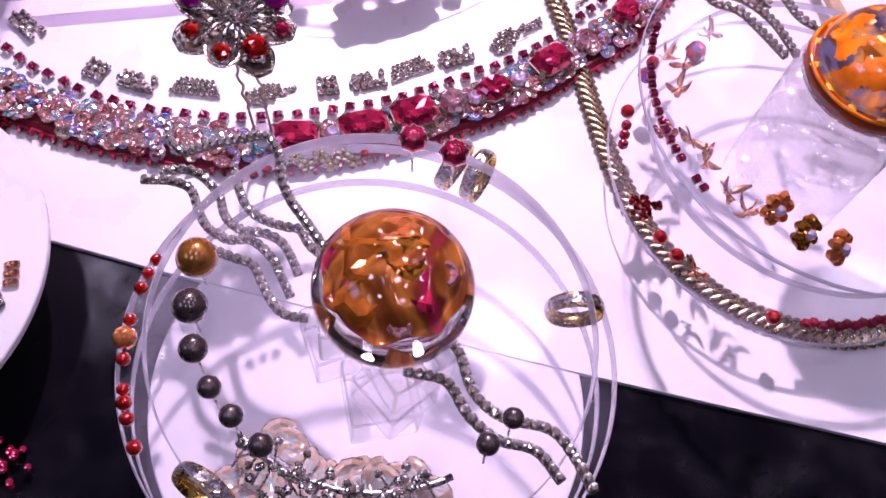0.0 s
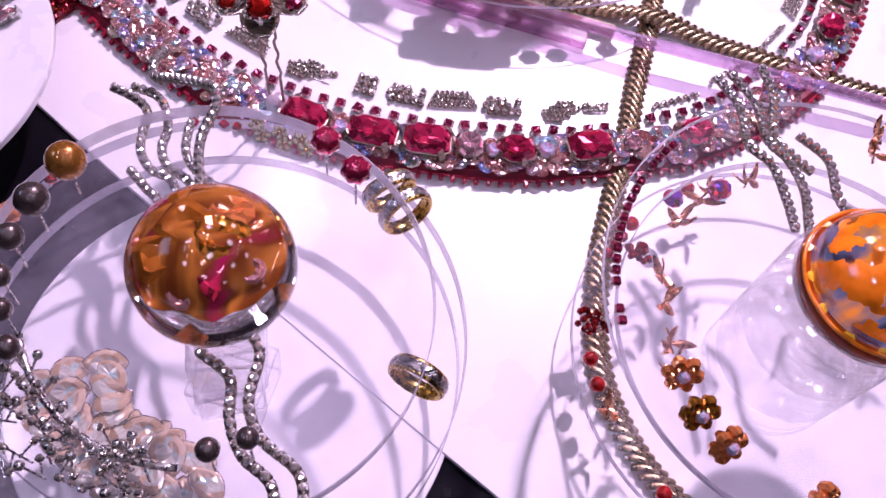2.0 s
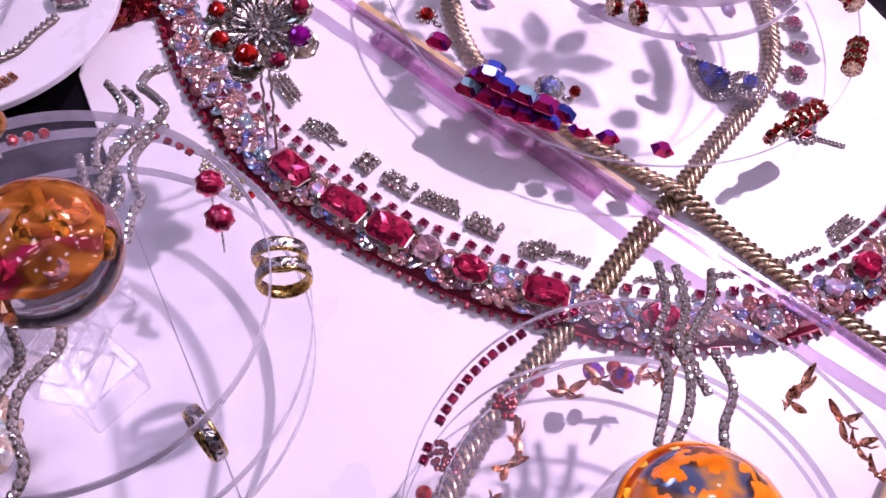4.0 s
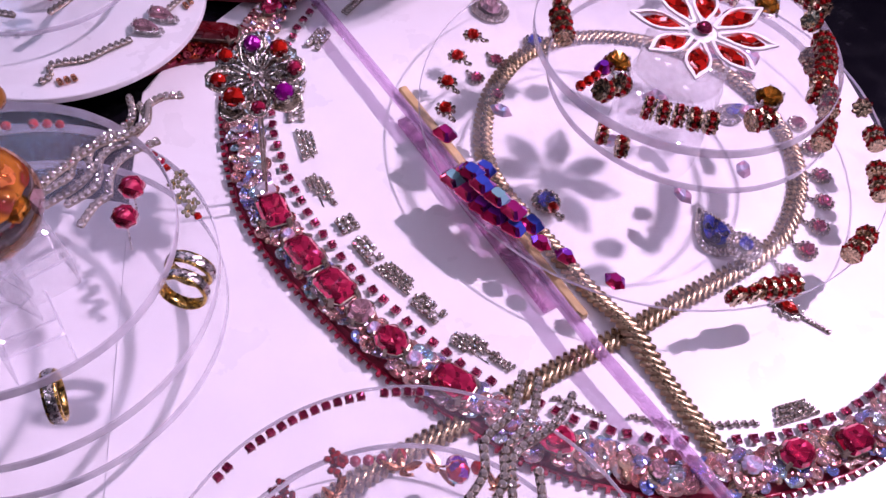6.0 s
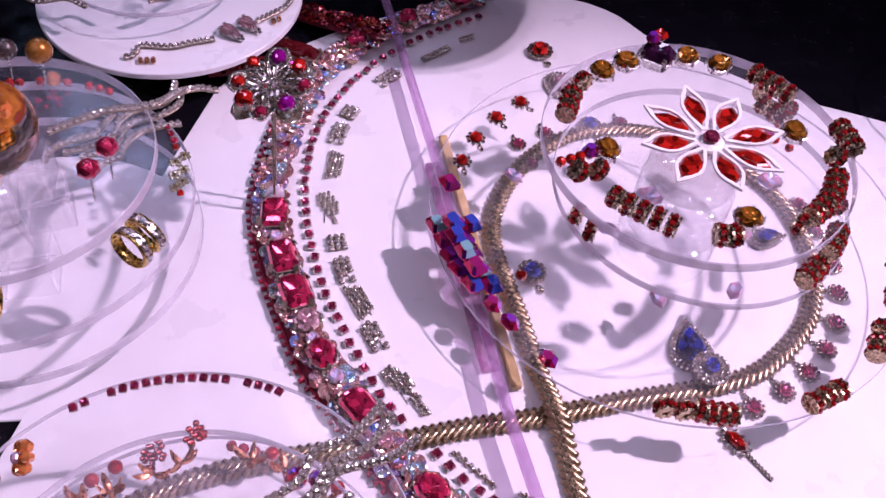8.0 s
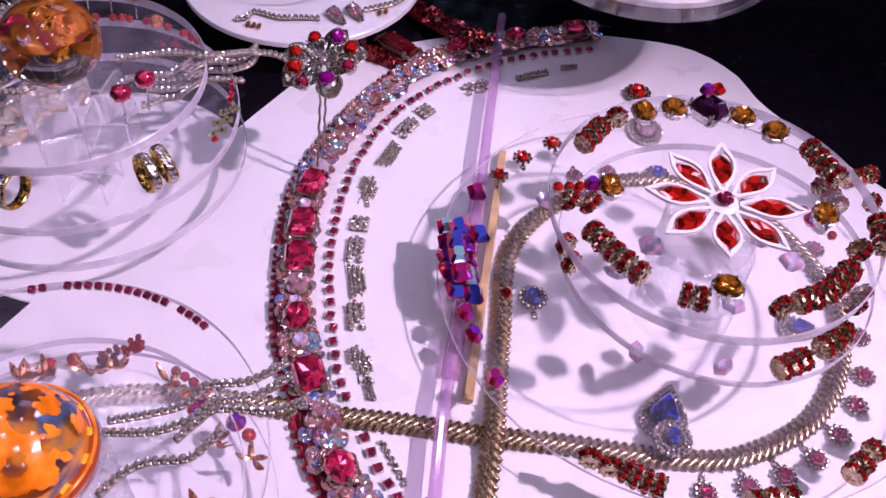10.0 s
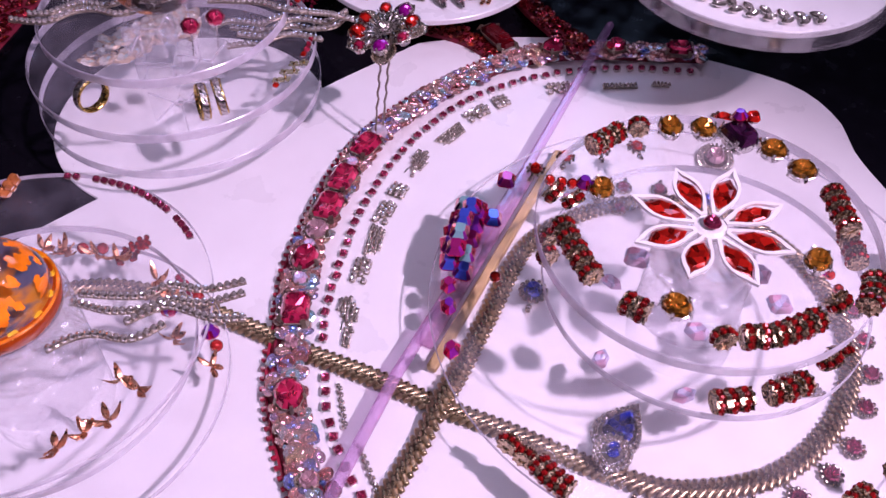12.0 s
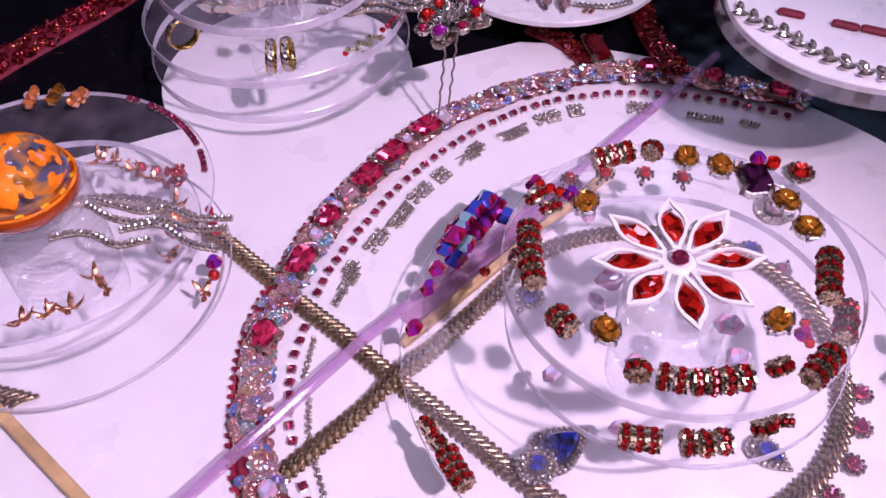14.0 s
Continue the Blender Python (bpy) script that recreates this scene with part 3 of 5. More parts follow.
dome_shell = part("shell", mesh("shell", *lathe_vf([(x if x > 0.02 else 0.02, z) for x, z in pr], 48), SHELL, None, True), dome, None, "clear glass dome")
dome_shell.visible_shadow = False
V, F, n = [], [], 160
for lay in (0, 1):
    for i in range(42):
        e = math.pi / 2 * (0.08 + 0.91 * i / 42)
        for k in range(n):
            u = 2 * math.pi * k / n
            r = 22.6 - 0.35 * lay
            V.append((r * math.cos(e) * math.cos(u), r * math.cos(e) * math.sin(u), 8.9 + (19.2 - 0.35 * lay) * math.sin(e)))
keep = set()
for i in range(41):
    for k in range(n):
        x, y, z = V[i * n + k]
        if noise.noise(Vector((x, y, z)) * 0.13) + 0.35 * noise.noise(Vector((x, y, z + 40)) * 0.4) > -0.02 - 0.006 * (i - 20):
            keep.add((i, k))
for i, k in keep:
    q = (k + 1) % n
    F.append((i * n + k, i * n + q, i * n + n + q, i * n + n + k))
    o = 42 * n
    F.append((o + i * n + n + k, o + i * n + n + q, o + i * n + q, o + i * n + k))
part("foil", mesh("foil", V, F, AMBER, None, True), dome, None, "torn orange foil inside the glass")
for k in range(14):
    pts = []
    for i in range(9):
        u = 2 * math.pi * i / 9
        w = rng.uniform(0.9, 2.6)
        pts.append((w * math.cos(u), w * math.sin(u)))
    part("flake", slab("flake", pts, 0, 0.4, FLAKE, 0.1), dome, at(25.2 * math.cos(0.449 * k), 25.2 * math.sin(0.449 * k), 8.6, 0, 14, math.degrees(0.449 * k)))

# ---- the brass curb chain ----
chain = thing("curb_chain", "antique brass curb chain necklace laid in crossing loops", "chain")
line = [(150, -90), (172, -118), (184, -150), (172, -188), (150, -207), (118, -215), (83, -206), (60, -191), (43, -171), (30, -140), (22, -106), (14.5, -67), (7, -36), (0, 0), (-9, 37), (-19, 84), (-32, 114), (-62, 142), (-100, 153), (-140, 148), (-172, 126), (-192, 96), (-198, 62), (-188, 27), (-157, -4), (-112, -20), (-54, -8.5), (0, 4), (44, 11.5), (80, 17.5), (126, 25.5), (176, 38)]
bar = [(0.5 * math.sin(2.6 * u), 6.9 * u, 1.7 * (1 - abs(u) ** 1.6) - 0.4) for u in [i / 5 - 1 for i in range(11)]]
link = mesh("link", *tube_vf(bar, 1.55, 8, [0.75, 0.92, 1, 1, 1.05, 1.05, 1.05, 1, 1, 0.92, 0.75]), BRASS, None, True)
pts = spline(line, 4.0)
for i, (x, y, z, a) in enumerate(pts):
    d0 = math.hypot(x, y)
    up = 6.0 * math.exp(-(d0 / 16) ** 2) if i > len(pts) * 0.55 else 0.0
    part("link", link, chain, at(x, y, 2.0 + up, 0, 0, a - 42) @ pose(0, 0, 0, 0, 20, 0) @ Matrix.Diagonal((1.12, 1.0, 0.85, 1)))

# ---- rod, strip and wooden stick ----
solo("pink_rod", mesh("pink_rod", *tube_vf([(-305, -83, 10), (-150, -49, 11), (5, -19, 13), (107, 7, 12), (150, 18, 11)], 3.0, 10), ROD), "translucent pink acrylic rod lying across the chain", "rod")
solo("mauve_strip", mesh("mauve_strip", *box_vf(140, 9, 4, 0.8), STRIP), "wide translucent mauve acrylic strip beside the wooden stick", "strip", at(-92, -38, 0.2, 0, 0, 11.3))
solo("wooden_stick", mesh("wooden_stick", *box_vf(172, 5, 4.5, 0.7), WOOD), "pale wooden stick lying under the crystals", "stick", at(-98, -29, 1.0, 0, 0, 11.2))
solo("wooden_stick", mesh("wooden_stick", *box_vf(110, 6, 5, 0.7), WOOD), "pale wooden stick on the board by the chain", "stick", at(152, -50, 7.5, 0, 0, 104))

# ---- stones laid in rows on the board ----
CHAIN_XY = [(p[0], p[1]) for p in pts]


def free(x, y, d):
    return all((x - a) ** 2 + (y - b) ** 2 > d * d for a, b in CHAIN_XY)


def set_stone(name, kind, sx, sy, h, stone, metal, label, category, group=""):
    """One stone in a claw setting, to be copied."""
    t = thing(name, label, category, None, group)
    part("setting", cup_mesh("setting", kind, sx, sy, h, metal), t)
    part("stone", gem_mesh("stone", kind, sx * 0.98, sy * 0.98, h, stone), t)
    return t


rng = random.Random(11)
ROWLINE = [(-303, -20), (-282, -53), (-257, -80.4), (-239, -95), (-203.6, -114), (-166.5, -121.6), (-129, -121), (-86, -112), (-47.6, -97.1), (-12.8, -78), (4, -66.5), (20, -50.4), (35.5, -34), (50, -11), (60.5, 17), (67, 50), (65, 91), (53.6, 125)]
proto = None
for x, y, z, a in spline(ROWLINE, 8.0):
    if not free(x, y, 7.2):
        continue
    m = at(x + rng.uniform(-0.5, 0.5), y + rng.uniform(-0.5, 0.5), 0, 0, 0, a + rng.uniform(-14, 14))
    if proto is None:
        proto = set_stone("pink_rhinestone", "rect", 4.4, 4.4, 3.8, PINK, SILVER, "square pink rhinestone in a silver cup setting on the white board", "rhinestone", "row of pink rhinestones")
        proto.matrix_basis = m
    else:
        copy_thing(proto, m)


def stone_piece(name, s, stone=CRYSTAL, metal=DARKSILVER, h=None, square=False):
    """A small round or square stone with its cup, one mesh of two materials."""
    h = h or s * 0.85
    if square:
        a, b = cup_vf("rect", s * 0.92, s * 0.92, h * 0.8), gem_vf("rect", s * 0.98, s * 0.98, h)
        return joined(name, [(*a, 1, None), (*b, 0, mm(0, 0, h * 0.12))], [stone, metal])
    a, b = box_vf(s * 0.88, s * 0.88, h * 0.5, 0.12 * s), ball_vf(s * 0.44, 7, 5)
    return joined(name, [(*a, 1, None), (*b, 0, mm(0, 0, h * 0.62))], [stone, metal])


BIG, SMALL, TINY = stone_piece("rhinestone", 3.6), stone_piece("rhinestone", 2.6), stone_piece("rhinestone", 2.3, CRYSTAL, WARMSILVER)
PATTERNS = {
    "square": [(i * 3.7, j * 3.9) for i in (-1, 0, 1) for j in (-1, 0, 1)],
    "cluster": [(i * 3.7 + (1.8 if j % 2 else 0), j * 3.4) for j in (-1, 0, 1) for i in (-2, -1, 0, 1) if not (j == 1 and i == 1)] + [(9.2, 3.4), (9.0, -3.2)],
    "leaf": [(i * 2.2 + j * 1.5, j * 2.3) for j in range(-2, 3) for i in range(-3 + abs(j), 5 - abs(j))] + [(10.5, 2), (12.6, 3), (14.6, 4)],
    "fan": [(i * 2.3 + j * 1.1, j * 2.3) for j in range(-1, 3) for i in range(-4, 5 - j)],
    "strip": [(i * 2.9, j * 2.9) for i in range(-4, 5) for j in (0, 1)],
    "thin": [(i * 2.2, (i % 2) * 1.2) for i in range(-6, 7)],
    "small": [(i * 2.4 + j, j * 2.4) for i in range(-2, 3) for j in (0, 1)],
}


def ornament(x, y, a, kind):
    t = thing("rhinestone_ornament", {"square": "square silver ornament of nine clear rhinestones", "cluster": "irregular silver cluster of clear rhinestones", "leaf": "leaf-shaped silver ornament of tiny rhinestones",
              "fan": "slanted silver fan of tiny rhinestones", "strip": "narrow silver strip with two rows of rhinestones", "thin": "thin silver twig of tiny rhinestones", "small": "small slanted silver rhinestone bar"}[kind] + " on the white board",
              "ornament", at(x, y, 0, 0, 0, a), "silver ornaments on the board")
    P = [(1.13 * u, 1.13 * v) for u, v in PATTERNS[kind]] if kind in ("leaf", "fan", "small") else PATTERNS[kind]
    me = BIG if kind in ("square", "cluster") else SMALL if kind in ("strip",) else TINY
    x0, x1 = min(p[0] for p in P), max(p[0] for p in P)
    y0, y1 = min(p[1] for p in P), max(p[1] for p in P)
    for u in range(2):
        part("backing_bar", mesh("backing_bar", *box_vf((x1 - x0) * 0.85, 0.8, 0.5, 0.15), SILVER), t, at((x0 + x1) * 0.44, (y0 + (y1 - y0) * (0.25 + 0.5 * u)) * 0.88, 0.05))
    for px, py in P:
        part("rhinestone", me, t, at(px * 0.88, py * 0.88, 0.5 + rng.uniform(0, 0.5), rng.uniform(-8, 8), rng.uniform(-8, 8), rng.uniform(-15, 15)))


for x, y, a, k in ((-281, -29, -60, "small"), (-263, -50, -50, "strip"), (-237, -78, -42, "cluster"), (-202, -101, -24, "square"), (-184.5, -106, -13, "cluster"), (-158, -108, -4, "fan"), (-129, -108.5, 4, "leaf"), (-100, -102, 12, "square"), (-83, -97.5, 16, "cluster"),
                   (-62.6, -89.5, 28, "fan"), (-42.6, -80.6, 26, "cluster"), (-19, -69, 32, "leaf"), (-4, -59, 35, "small"), (27, -34, 48, "thin"), (44, -4, 60, "thin"), (56, 28, 75, "thin"), (60, 59, 88, "fan")):
    ornament(x, y, a, k)

# ---- the big bracelet of rose stones and sequins ----
LINE = [(-321, -20), (-301, -49), (-277, -83), (-246, -112), (-212, -127), (-172, -136), (-132, -139), (-108, -136), (-86, -130), (-60, -120), (-26, -105), (0, -87), (22, -71), (40, -54), (60, -25), (75, 7), (80.5, 41), (81, 71), (74, 108)]
band = thing("gem_bracelet", "curved band of rose crystals and iridescent sequins on red ribbon", "bracelet")
cen = spline(LINE, 4.0)


def offset(p, d):
    return p[0] + d * math.sin(radians(p[3])), p[1] - d * math.cos(radians(p[3]))


V, F = [], []
for i, p in enumerate(cen):
    for d, z in ((9.6, 0.1), (10, 2.2), (8, 4.4), (-2.5, 4.4), (-3.5, 2.2), (-3, 0.1)):
        V.append((*offset(p, d), z))
for i in range(len(cen) - 1):
    for k in range(6):
        q = (k + 1) % 6
        F.append((i * 6 + k, i * 6 + 6 + k, i * 6 + 6 + q, i * 6 + q))
F += [tuple(range(6)), tuple(reversed(range((len(cen) - 1) * 6, len(cen) * 6)))]
part("ribbon", mesh("ribbon", V, F, RIBBON), band, None, "dark red ribbon")
SEQ = lathe_vf([(3.3, 0), (3.4, 0.3), (2.7, 0.75), (2.3, 0.45), (1.5, 0.8), (0.7, 0.3)], 10)
BEADS = ball_vf(1.5, 8, 6)
bits, single = [], 0
SEQ_MESH = mesh("sequin", *SEQ, SEQUIN_EACH)
for p in spline(LINE, 1.15):
    for _ in range(2):
        d = rng.uniform(-7.5, 8.5)
        x, y = offset(p, d)
        z = 4.6 + 3.0 * (1 - (d / 10) ** 2) * rng.uniform(0.5, 1.2)
        if rng.random() < 0.1:
            bits.append((*BEADS, 0, mm(x, y, z + 0.6, 0, 0, 0, rng.uniform(0.7, 1.5))))
            continue
        tip, roll, turn, size = rng.uniform(-22, 22), rng.uniform(-22, 22), rng.uniform(0, 360), rng.uniform(0.8, 1.2)
        if -165 < x < 62 and single < 300:
            part("sequin", SEQ_MESH, band, at(x, y, z, tip, roll, turn) @ Matrix.Diagonal((size, size, size, 1)))
            single += 1
        else:
            bits.append((*SEQ, 0, mm(x, y, z, tip, roll, turn, size)))
o = part("sequin_layer", joined("sequin_layer", bits, SEQUIN), band, None, "iridescent rose and blue sequin layer")
o["kind"] = "stuff"
tub = [(*offset(p, 10.8), 2.4) for p in cen]
part("cord", mesh("cord", *tube_vf(tub, 0.9, 6), PINKTUBE, None, True), band)
tooth = mesh("bead", *box_vf(2.0, 3.0, 2.4, 0.4), PINKTUBE)
for i, p in enumerate(spline(LINE, 5.0)):
    x, y = offset(p, 12.2)
    if free(x, y, 7):
        part("bead", tooth, band, at(x, y, 1.0, 0, 0, p[3] + rng.uniform(-6, 6)))


def bracelet_gem(x, y, a, kind, sx, sy, h, stone, z=6.5):
    c = part("setting", cup_mesh("setting", kind, sx, sy, h, DARKSILVER), band, at(x, y, z, 0, 0, a))
    part("stone", gem_mesh("stone", kind, sx, sy, h * 1.05, stone), c, None, "rose crystal")


for x, y, a, k, sx, sy, st in ((-310, -33, -57, "rect", 17, 13, ROSE), (-287, -68, -53, "round", 14, 12, ROSE), (-261, -100, -44, "round", 16, 12, ROSE), (-112, -135.5, 4, "rect", 20, 14, ROSE), (-83, -128, 16, "rect", 21, 14, ROSE), (-61, -119.5, 22, "rect", 20, 15, ROSE),
                               (-44, -112.5, 25, "round", 13, 13, PALEROSE), (-25.5, -104, 26, "round", 18, 14, ROSE), (2, -85, 38, "rect", 20, 14, ROSE), (40.5, -53, 52, "round", 18, 14, ROSE), (79, 43, 88, "round", 17, 14, ROSE), (81.5, 71, 92, "rect", 16, 13, ROSE),
                               (66, -17, 60, "round", 9, 9, PALEROSE), (77, 22, 80, "round", 10, 9, ABLIGHT), (-96, -132.5, 10, "round", 7, 7, ABLIGHT), (-14, -97, 30, "round", 8, 8, ABLIGHT), (-34, -109, 30, "round", 7, 7, ABLIGHT), (18, -73, 42, "round", 8, 8, PALEROSE)):
    bracelet_gem(x, y, a, k, sx, sy, 7.5 if sx > 12 else 5, st)

# ---- flower hair pin standing on the bracelet ----
pin = thing("flower_hairpin", "silver flower hair pin with coloured stones on two crimped wires", "hair pin", at(-131, -133, 76) @ pose(0, 0, 0, 14, 6, 20))
part("centre", gem_mesh("centre", "round", 8, 8, 6, CRYSTAL), pin, at(0, 0, 3))
for k in range(8):
    a = 45 * k
    V, F = [], []
    for lay in (0, 0.6):
        for i in range(10):
            u = i / 9
            w = 0.6 + 6.6 * math.sin(math.pi * (0.04 + 0.90 * u) ** 1.25) ** 0.75
            for j in range(7):
                v = j / 3 - 1
                V.append((3 + 19.5 * u, v * w, 3.2 * u * u + 2.6 * v * v * (w / 7) - lay))
    for i in range(9):
        for j in range(6):
            p = i * 7 + j
            F += [(p, p + 7, p + 8, p + 1), (70 + p, 71 + p, 78 + p, 77 + p)]
        F += [(i * 7, 70 + i * 7, 77 + i * 7, i * 7 + 7), (i * 7 + 6, i * 7 + 13, 83 + i * 7, 76 + i * 7)]
    F += [(0, 1, 71, 70), (63, 133, 134, 64)] + [(63 + j, 133 + j, 134 + j, 64 + j) for j in range(1, 6)] + [(j, j + 1, 71 + j, 70 + j) for j in range(1, 6)]
    pet = part("petal", mesh("petal", V, F, SMOKE, None, True), pin, pose(0, 0, 0, 0, 0, a + 15) @ pose(0, 0, 0, 0, -8 if k % 2 else 10, 0), "smoky silver spoon-shaped petal")
    part("vein", mesh("vein", *tube_vf([(4, 0, 0.6), (12, 0, 1.4), (17, 0, 2.6)], 0.5, 5, [1, 1, 0.5]), SILVER, None, True), pet)
for ang, r, d, st in ((240, 17, 7.5, RED), (285, 15, 10.5, RED), (330, 18, 7, ROSE), (15, 17, 9.5, MAGENTA), (60, 18, 7.5, ROSE), (105, 17, 9, RED), (150, 17, 8.5, MAGENTA), (195, 18, 7, RED)):
    c, s = math.cos(radians(ang)), math.sin(radians(ang))
    cup = part("setting", cup_mesh("setting", "round", d, d, 6, SILVER), pin, at(r * c, r * s, 2.5, 12 * s, -12 * c, 0))
    part("stone", mesh("stone", *ball_vf(d * 0.47, 10, 7, 0.8), st), cup, at(0, 0, 4))
for k in range(16):
    part("spray", mesh("spray", *tube_vf([(2, 0, 4), (9, 0.6 * (k % 3 - 1), 7.5), (15 + 3 * (k % 2), 0, 6)], 0.6, 5, [1, 1.3, 0.5]), SILVER, None, True), pin, pose(0, 0, 0, 0, 0, 22.5 * k + 8))
for sgn in (-1, 1):
    P = []
    for i in range(25):
        u = i / 24
        P.append((-131 + 6.5 * u + sgn * (4.0 - 0.6 * u) + 0.8 * math.sin(u * 40) * (0.2 < u < 0.75), -133 - 3.5 * u, 75 - 66 * u))
    inv = pin.matrix_basis.inverted()
    P = [tuple((inv @ (Vector(p) * K)) / K) for p in P]
    part("wire", mesh("wire", *tube_vf(P, 0.65, 6), DARKSILVER, None, True), pin)
part("plug", mesh("plug", *ball_vf(5.5, 12, 8, 0.8), clear("glue_plug", cover=0.4, body=(0.8, 0.7, 0.8))), pin, pin.matrix_basis.inverted() @ at(-124.5, -136.5, 10.5))

# ---- star flower on the upper tier ----
star = thing("star_flower", "white enamel star flower with eight red crystal petals", "flower ornament", at(-99, 72, 84))
half = [(7.0, 1.5), (10.5, 3.0), (15, 5.0), (20, 6.3), (24.5, 6.2), (28.5, 4.7), (32.5, 2.2), (35.6, 0.25)]
petal_line = half + [(x, -y) for x, y in reversed(half)]
V, F, n = [], [], len(petal_line)
for inset, z in ((0, 0), (0, 1.3), (1, 1.3), (1, 0)):
    for x, y in petal_line:
        w = 1.3 * inset
        V.append((x - w * 1.5 * (x - 20) / 16, y - math.copysign(min(w, abs(y) * 0.62), y), z + 0.02 * (x - 10)))
for i in range(4):
    for k in range(n):
        q = (k + 1) % n
        F.append((i * n + k, i * n + q, ((i + 1) % 4) * n + q, ((i + 1) % 4) * n + k))
PETAL = mesh("petal", V, F, WHITEPAINT)
PETALSTONE = gem_mesh("crystal", "hex", 19.5, 9.6, 3.4, RED)
for k in range(8):
    pet = part("petal", PETAL, star, at(0, 0, 1.6) @ pose(0, 0, 0, 0, -5 + 4 * (k % 2), 10 + 45 * k + 3 * math.sin(k * 2.3)), "white enamel petal frame")
    part("crystal", PETALSTONE, pet, at(20.5, 0.4 * (k % 3 - 1), -1.8, 4 * (k % 3 - 1), 3, 3 * (k % 2)))
part("hub", mesh("hub", *lathe_vf([(4, 0), (7, 0.6), (7, 2.2), (5, 3.2)], 16), WHITEPAINT), star, None, "white enamel hub")
part("stone", gem_mesh("stone", "round", 8, 8, 4.5, PINK), star, at(0, 0, 2.6), "pink stone")
part("foot", mesh("foot", *lathe_vf([(7, -3), (4, -1.5), (4, 0.2)], 12), BLOCK), star)

# ---- rondelles ----
scal = []
for i in range(24):
    a = 2 * math.pi * i / 24
    r = 4.75 + 0.4 * math.cos(8 * a)
    scal.append((r * math.cos(a), r * math.sin(a)))
V, F = [], []
for s, z in ((0.4, 0), (1, 0), (1, 0.95), (0.4, 0.95)):
    V += [(x * s, y * s, z + (0.3 * math.cos(8 * 2 * math.pi * k / 24) if s == 1 else 0)) for k, (x, y) in enumerate(scal)]
for i in range(4):
    for k in range(24):
        q = (k + 1) % 24
        F.append((i * 24 + k, i * 24 + q, ((i + 1) % 4) * 24 + q, ((i + 1) % 4) * 24 + k))
OLDGOLD = mat("old_gold", (0.46, 0.34, 0.22), 0.22, metal=0.95, var=0.45, scale=600)
PLATE = mesh("plate", V, F, OLDGOLD)
RSTONE = mesh("stone", *ball_vf(1.55, 6, 5), RUBY)
ROND = thing("rondelle", "old-gold rondelle bead ringed with red crystals", "rondelle bead", None, "red and gold rondelles")
part("plate", PLATE, ROND, at(0, 0, -2.4))
part("plate", PLATE, ROND, at(0, 0, 1.85))
part("tube", mesh("tube", *lathe_vf([(2.0, -2.2), (2.2, -1.5), (2.2, 1.5), (2.0, 2.2)], 12), OLDGOLD), ROND)
for k in range(8):
    part("stone", RSTONE, ROND, at(4.25 * math.cos(math.pi * k / 4), 4.25 * math.sin(math.pi * k / 4), 0))
first = True


def rondelle(x, y, z, a, flat=False):
    """Standing with its hole along a, or lying flat."""
    global first
    m = at(x, y, z + (5.0 if flat else 5.4)) @ (pose(0, 0, 0, 0, 0, a + rng.uniform(-60, 60)) @ pose(0, 0, 0, rng.uniform(50, 66), 0, 0) if flat else pose(0, 0, 0, 90, 0, a + 90 + rng.uniform(-5, 5)) @ pose(0, 0, 0, 0, 0, rng.uniform(0, 45)))
    if first:
        ROND.matrix_basis = m
        first = False
    else:
        copy_thing(ROND, m)


def rond_row(P, z):
    for i, p in enumerate(P):
        q, r = P[max(i - 1, 0)], P[min(i + 1, len(P) - 1)]
        rondelle(*p, z, math.degrees(math.atan2(r[1] - q[1], r[0] - q[0])))


for row in (((-114, 6), (-120.5, 8), (-127, 10)), ((-60.7, 22), (-56.6, 27.2), (-52.8, 32.8), (-49, 38.5), (-45.4, 44.5)), ((-54.6, 109), (-58.6, 113.6)), ((-63, 117.8), (-67.7, 121), (-72.6, 123.8), (-78, 126.3)),
            ((-150, 106), (-145, 110), (-140, 114), (-135, 118.5)), ((-112, 138), (-106, 139.5), (-99.5, 140.5))):
    rond_row(row, 81)
for x, y, a in ((-137.5, 16, 30), (-48.8, 101.5, 50), (-41, 64.5, 90), (-41, 70.5, 90)):
    rondelle(x, y, 81, a)
for x, y in ((-76, 8), (-77, 17), (-92.5, 130.5)):
    rondelle(x, y, 81, 0, True)
for row in (((-38.5, 110.5), (-42, 114.3), (-45.8, 118)), ((-55.4, 126.2), (-60.7, 130.2), (-66.7, 133.4)), ((-144, 127.5), (-149.5, 124), (-155, 119.5))):
    rond_row(row, 57)
for x, y, a in ((-72, 11, 60), (-62, 16, 60)):
    rondelle(x, y, 57, a)
for x, y in ((-84.2, 138.2), (-91.5, 140)):
    rondelle(x, y, 57, 0, True)
for row in (((10.5, 62.5), (11.6, 67), (12.2, 71.5), (12.4, 76)), ((5.3, 114.5), (2.2, 121), (-1.5, 128)), ((-22, 152.5), (-28, 155.5), (-36, 160)), ((-205, 142), (-209, 148), (-214, 154)), ((-52, 172), (-58, 174))):
    rond_row(row, 24)
for x, y in ((9.6, 47), (10.6, 55.5)):
    rondelle(x, y, 24, 10)
rondelle(-77, 181, 24, 0, True)
rondelle(-192, 156, 24, 0, True)

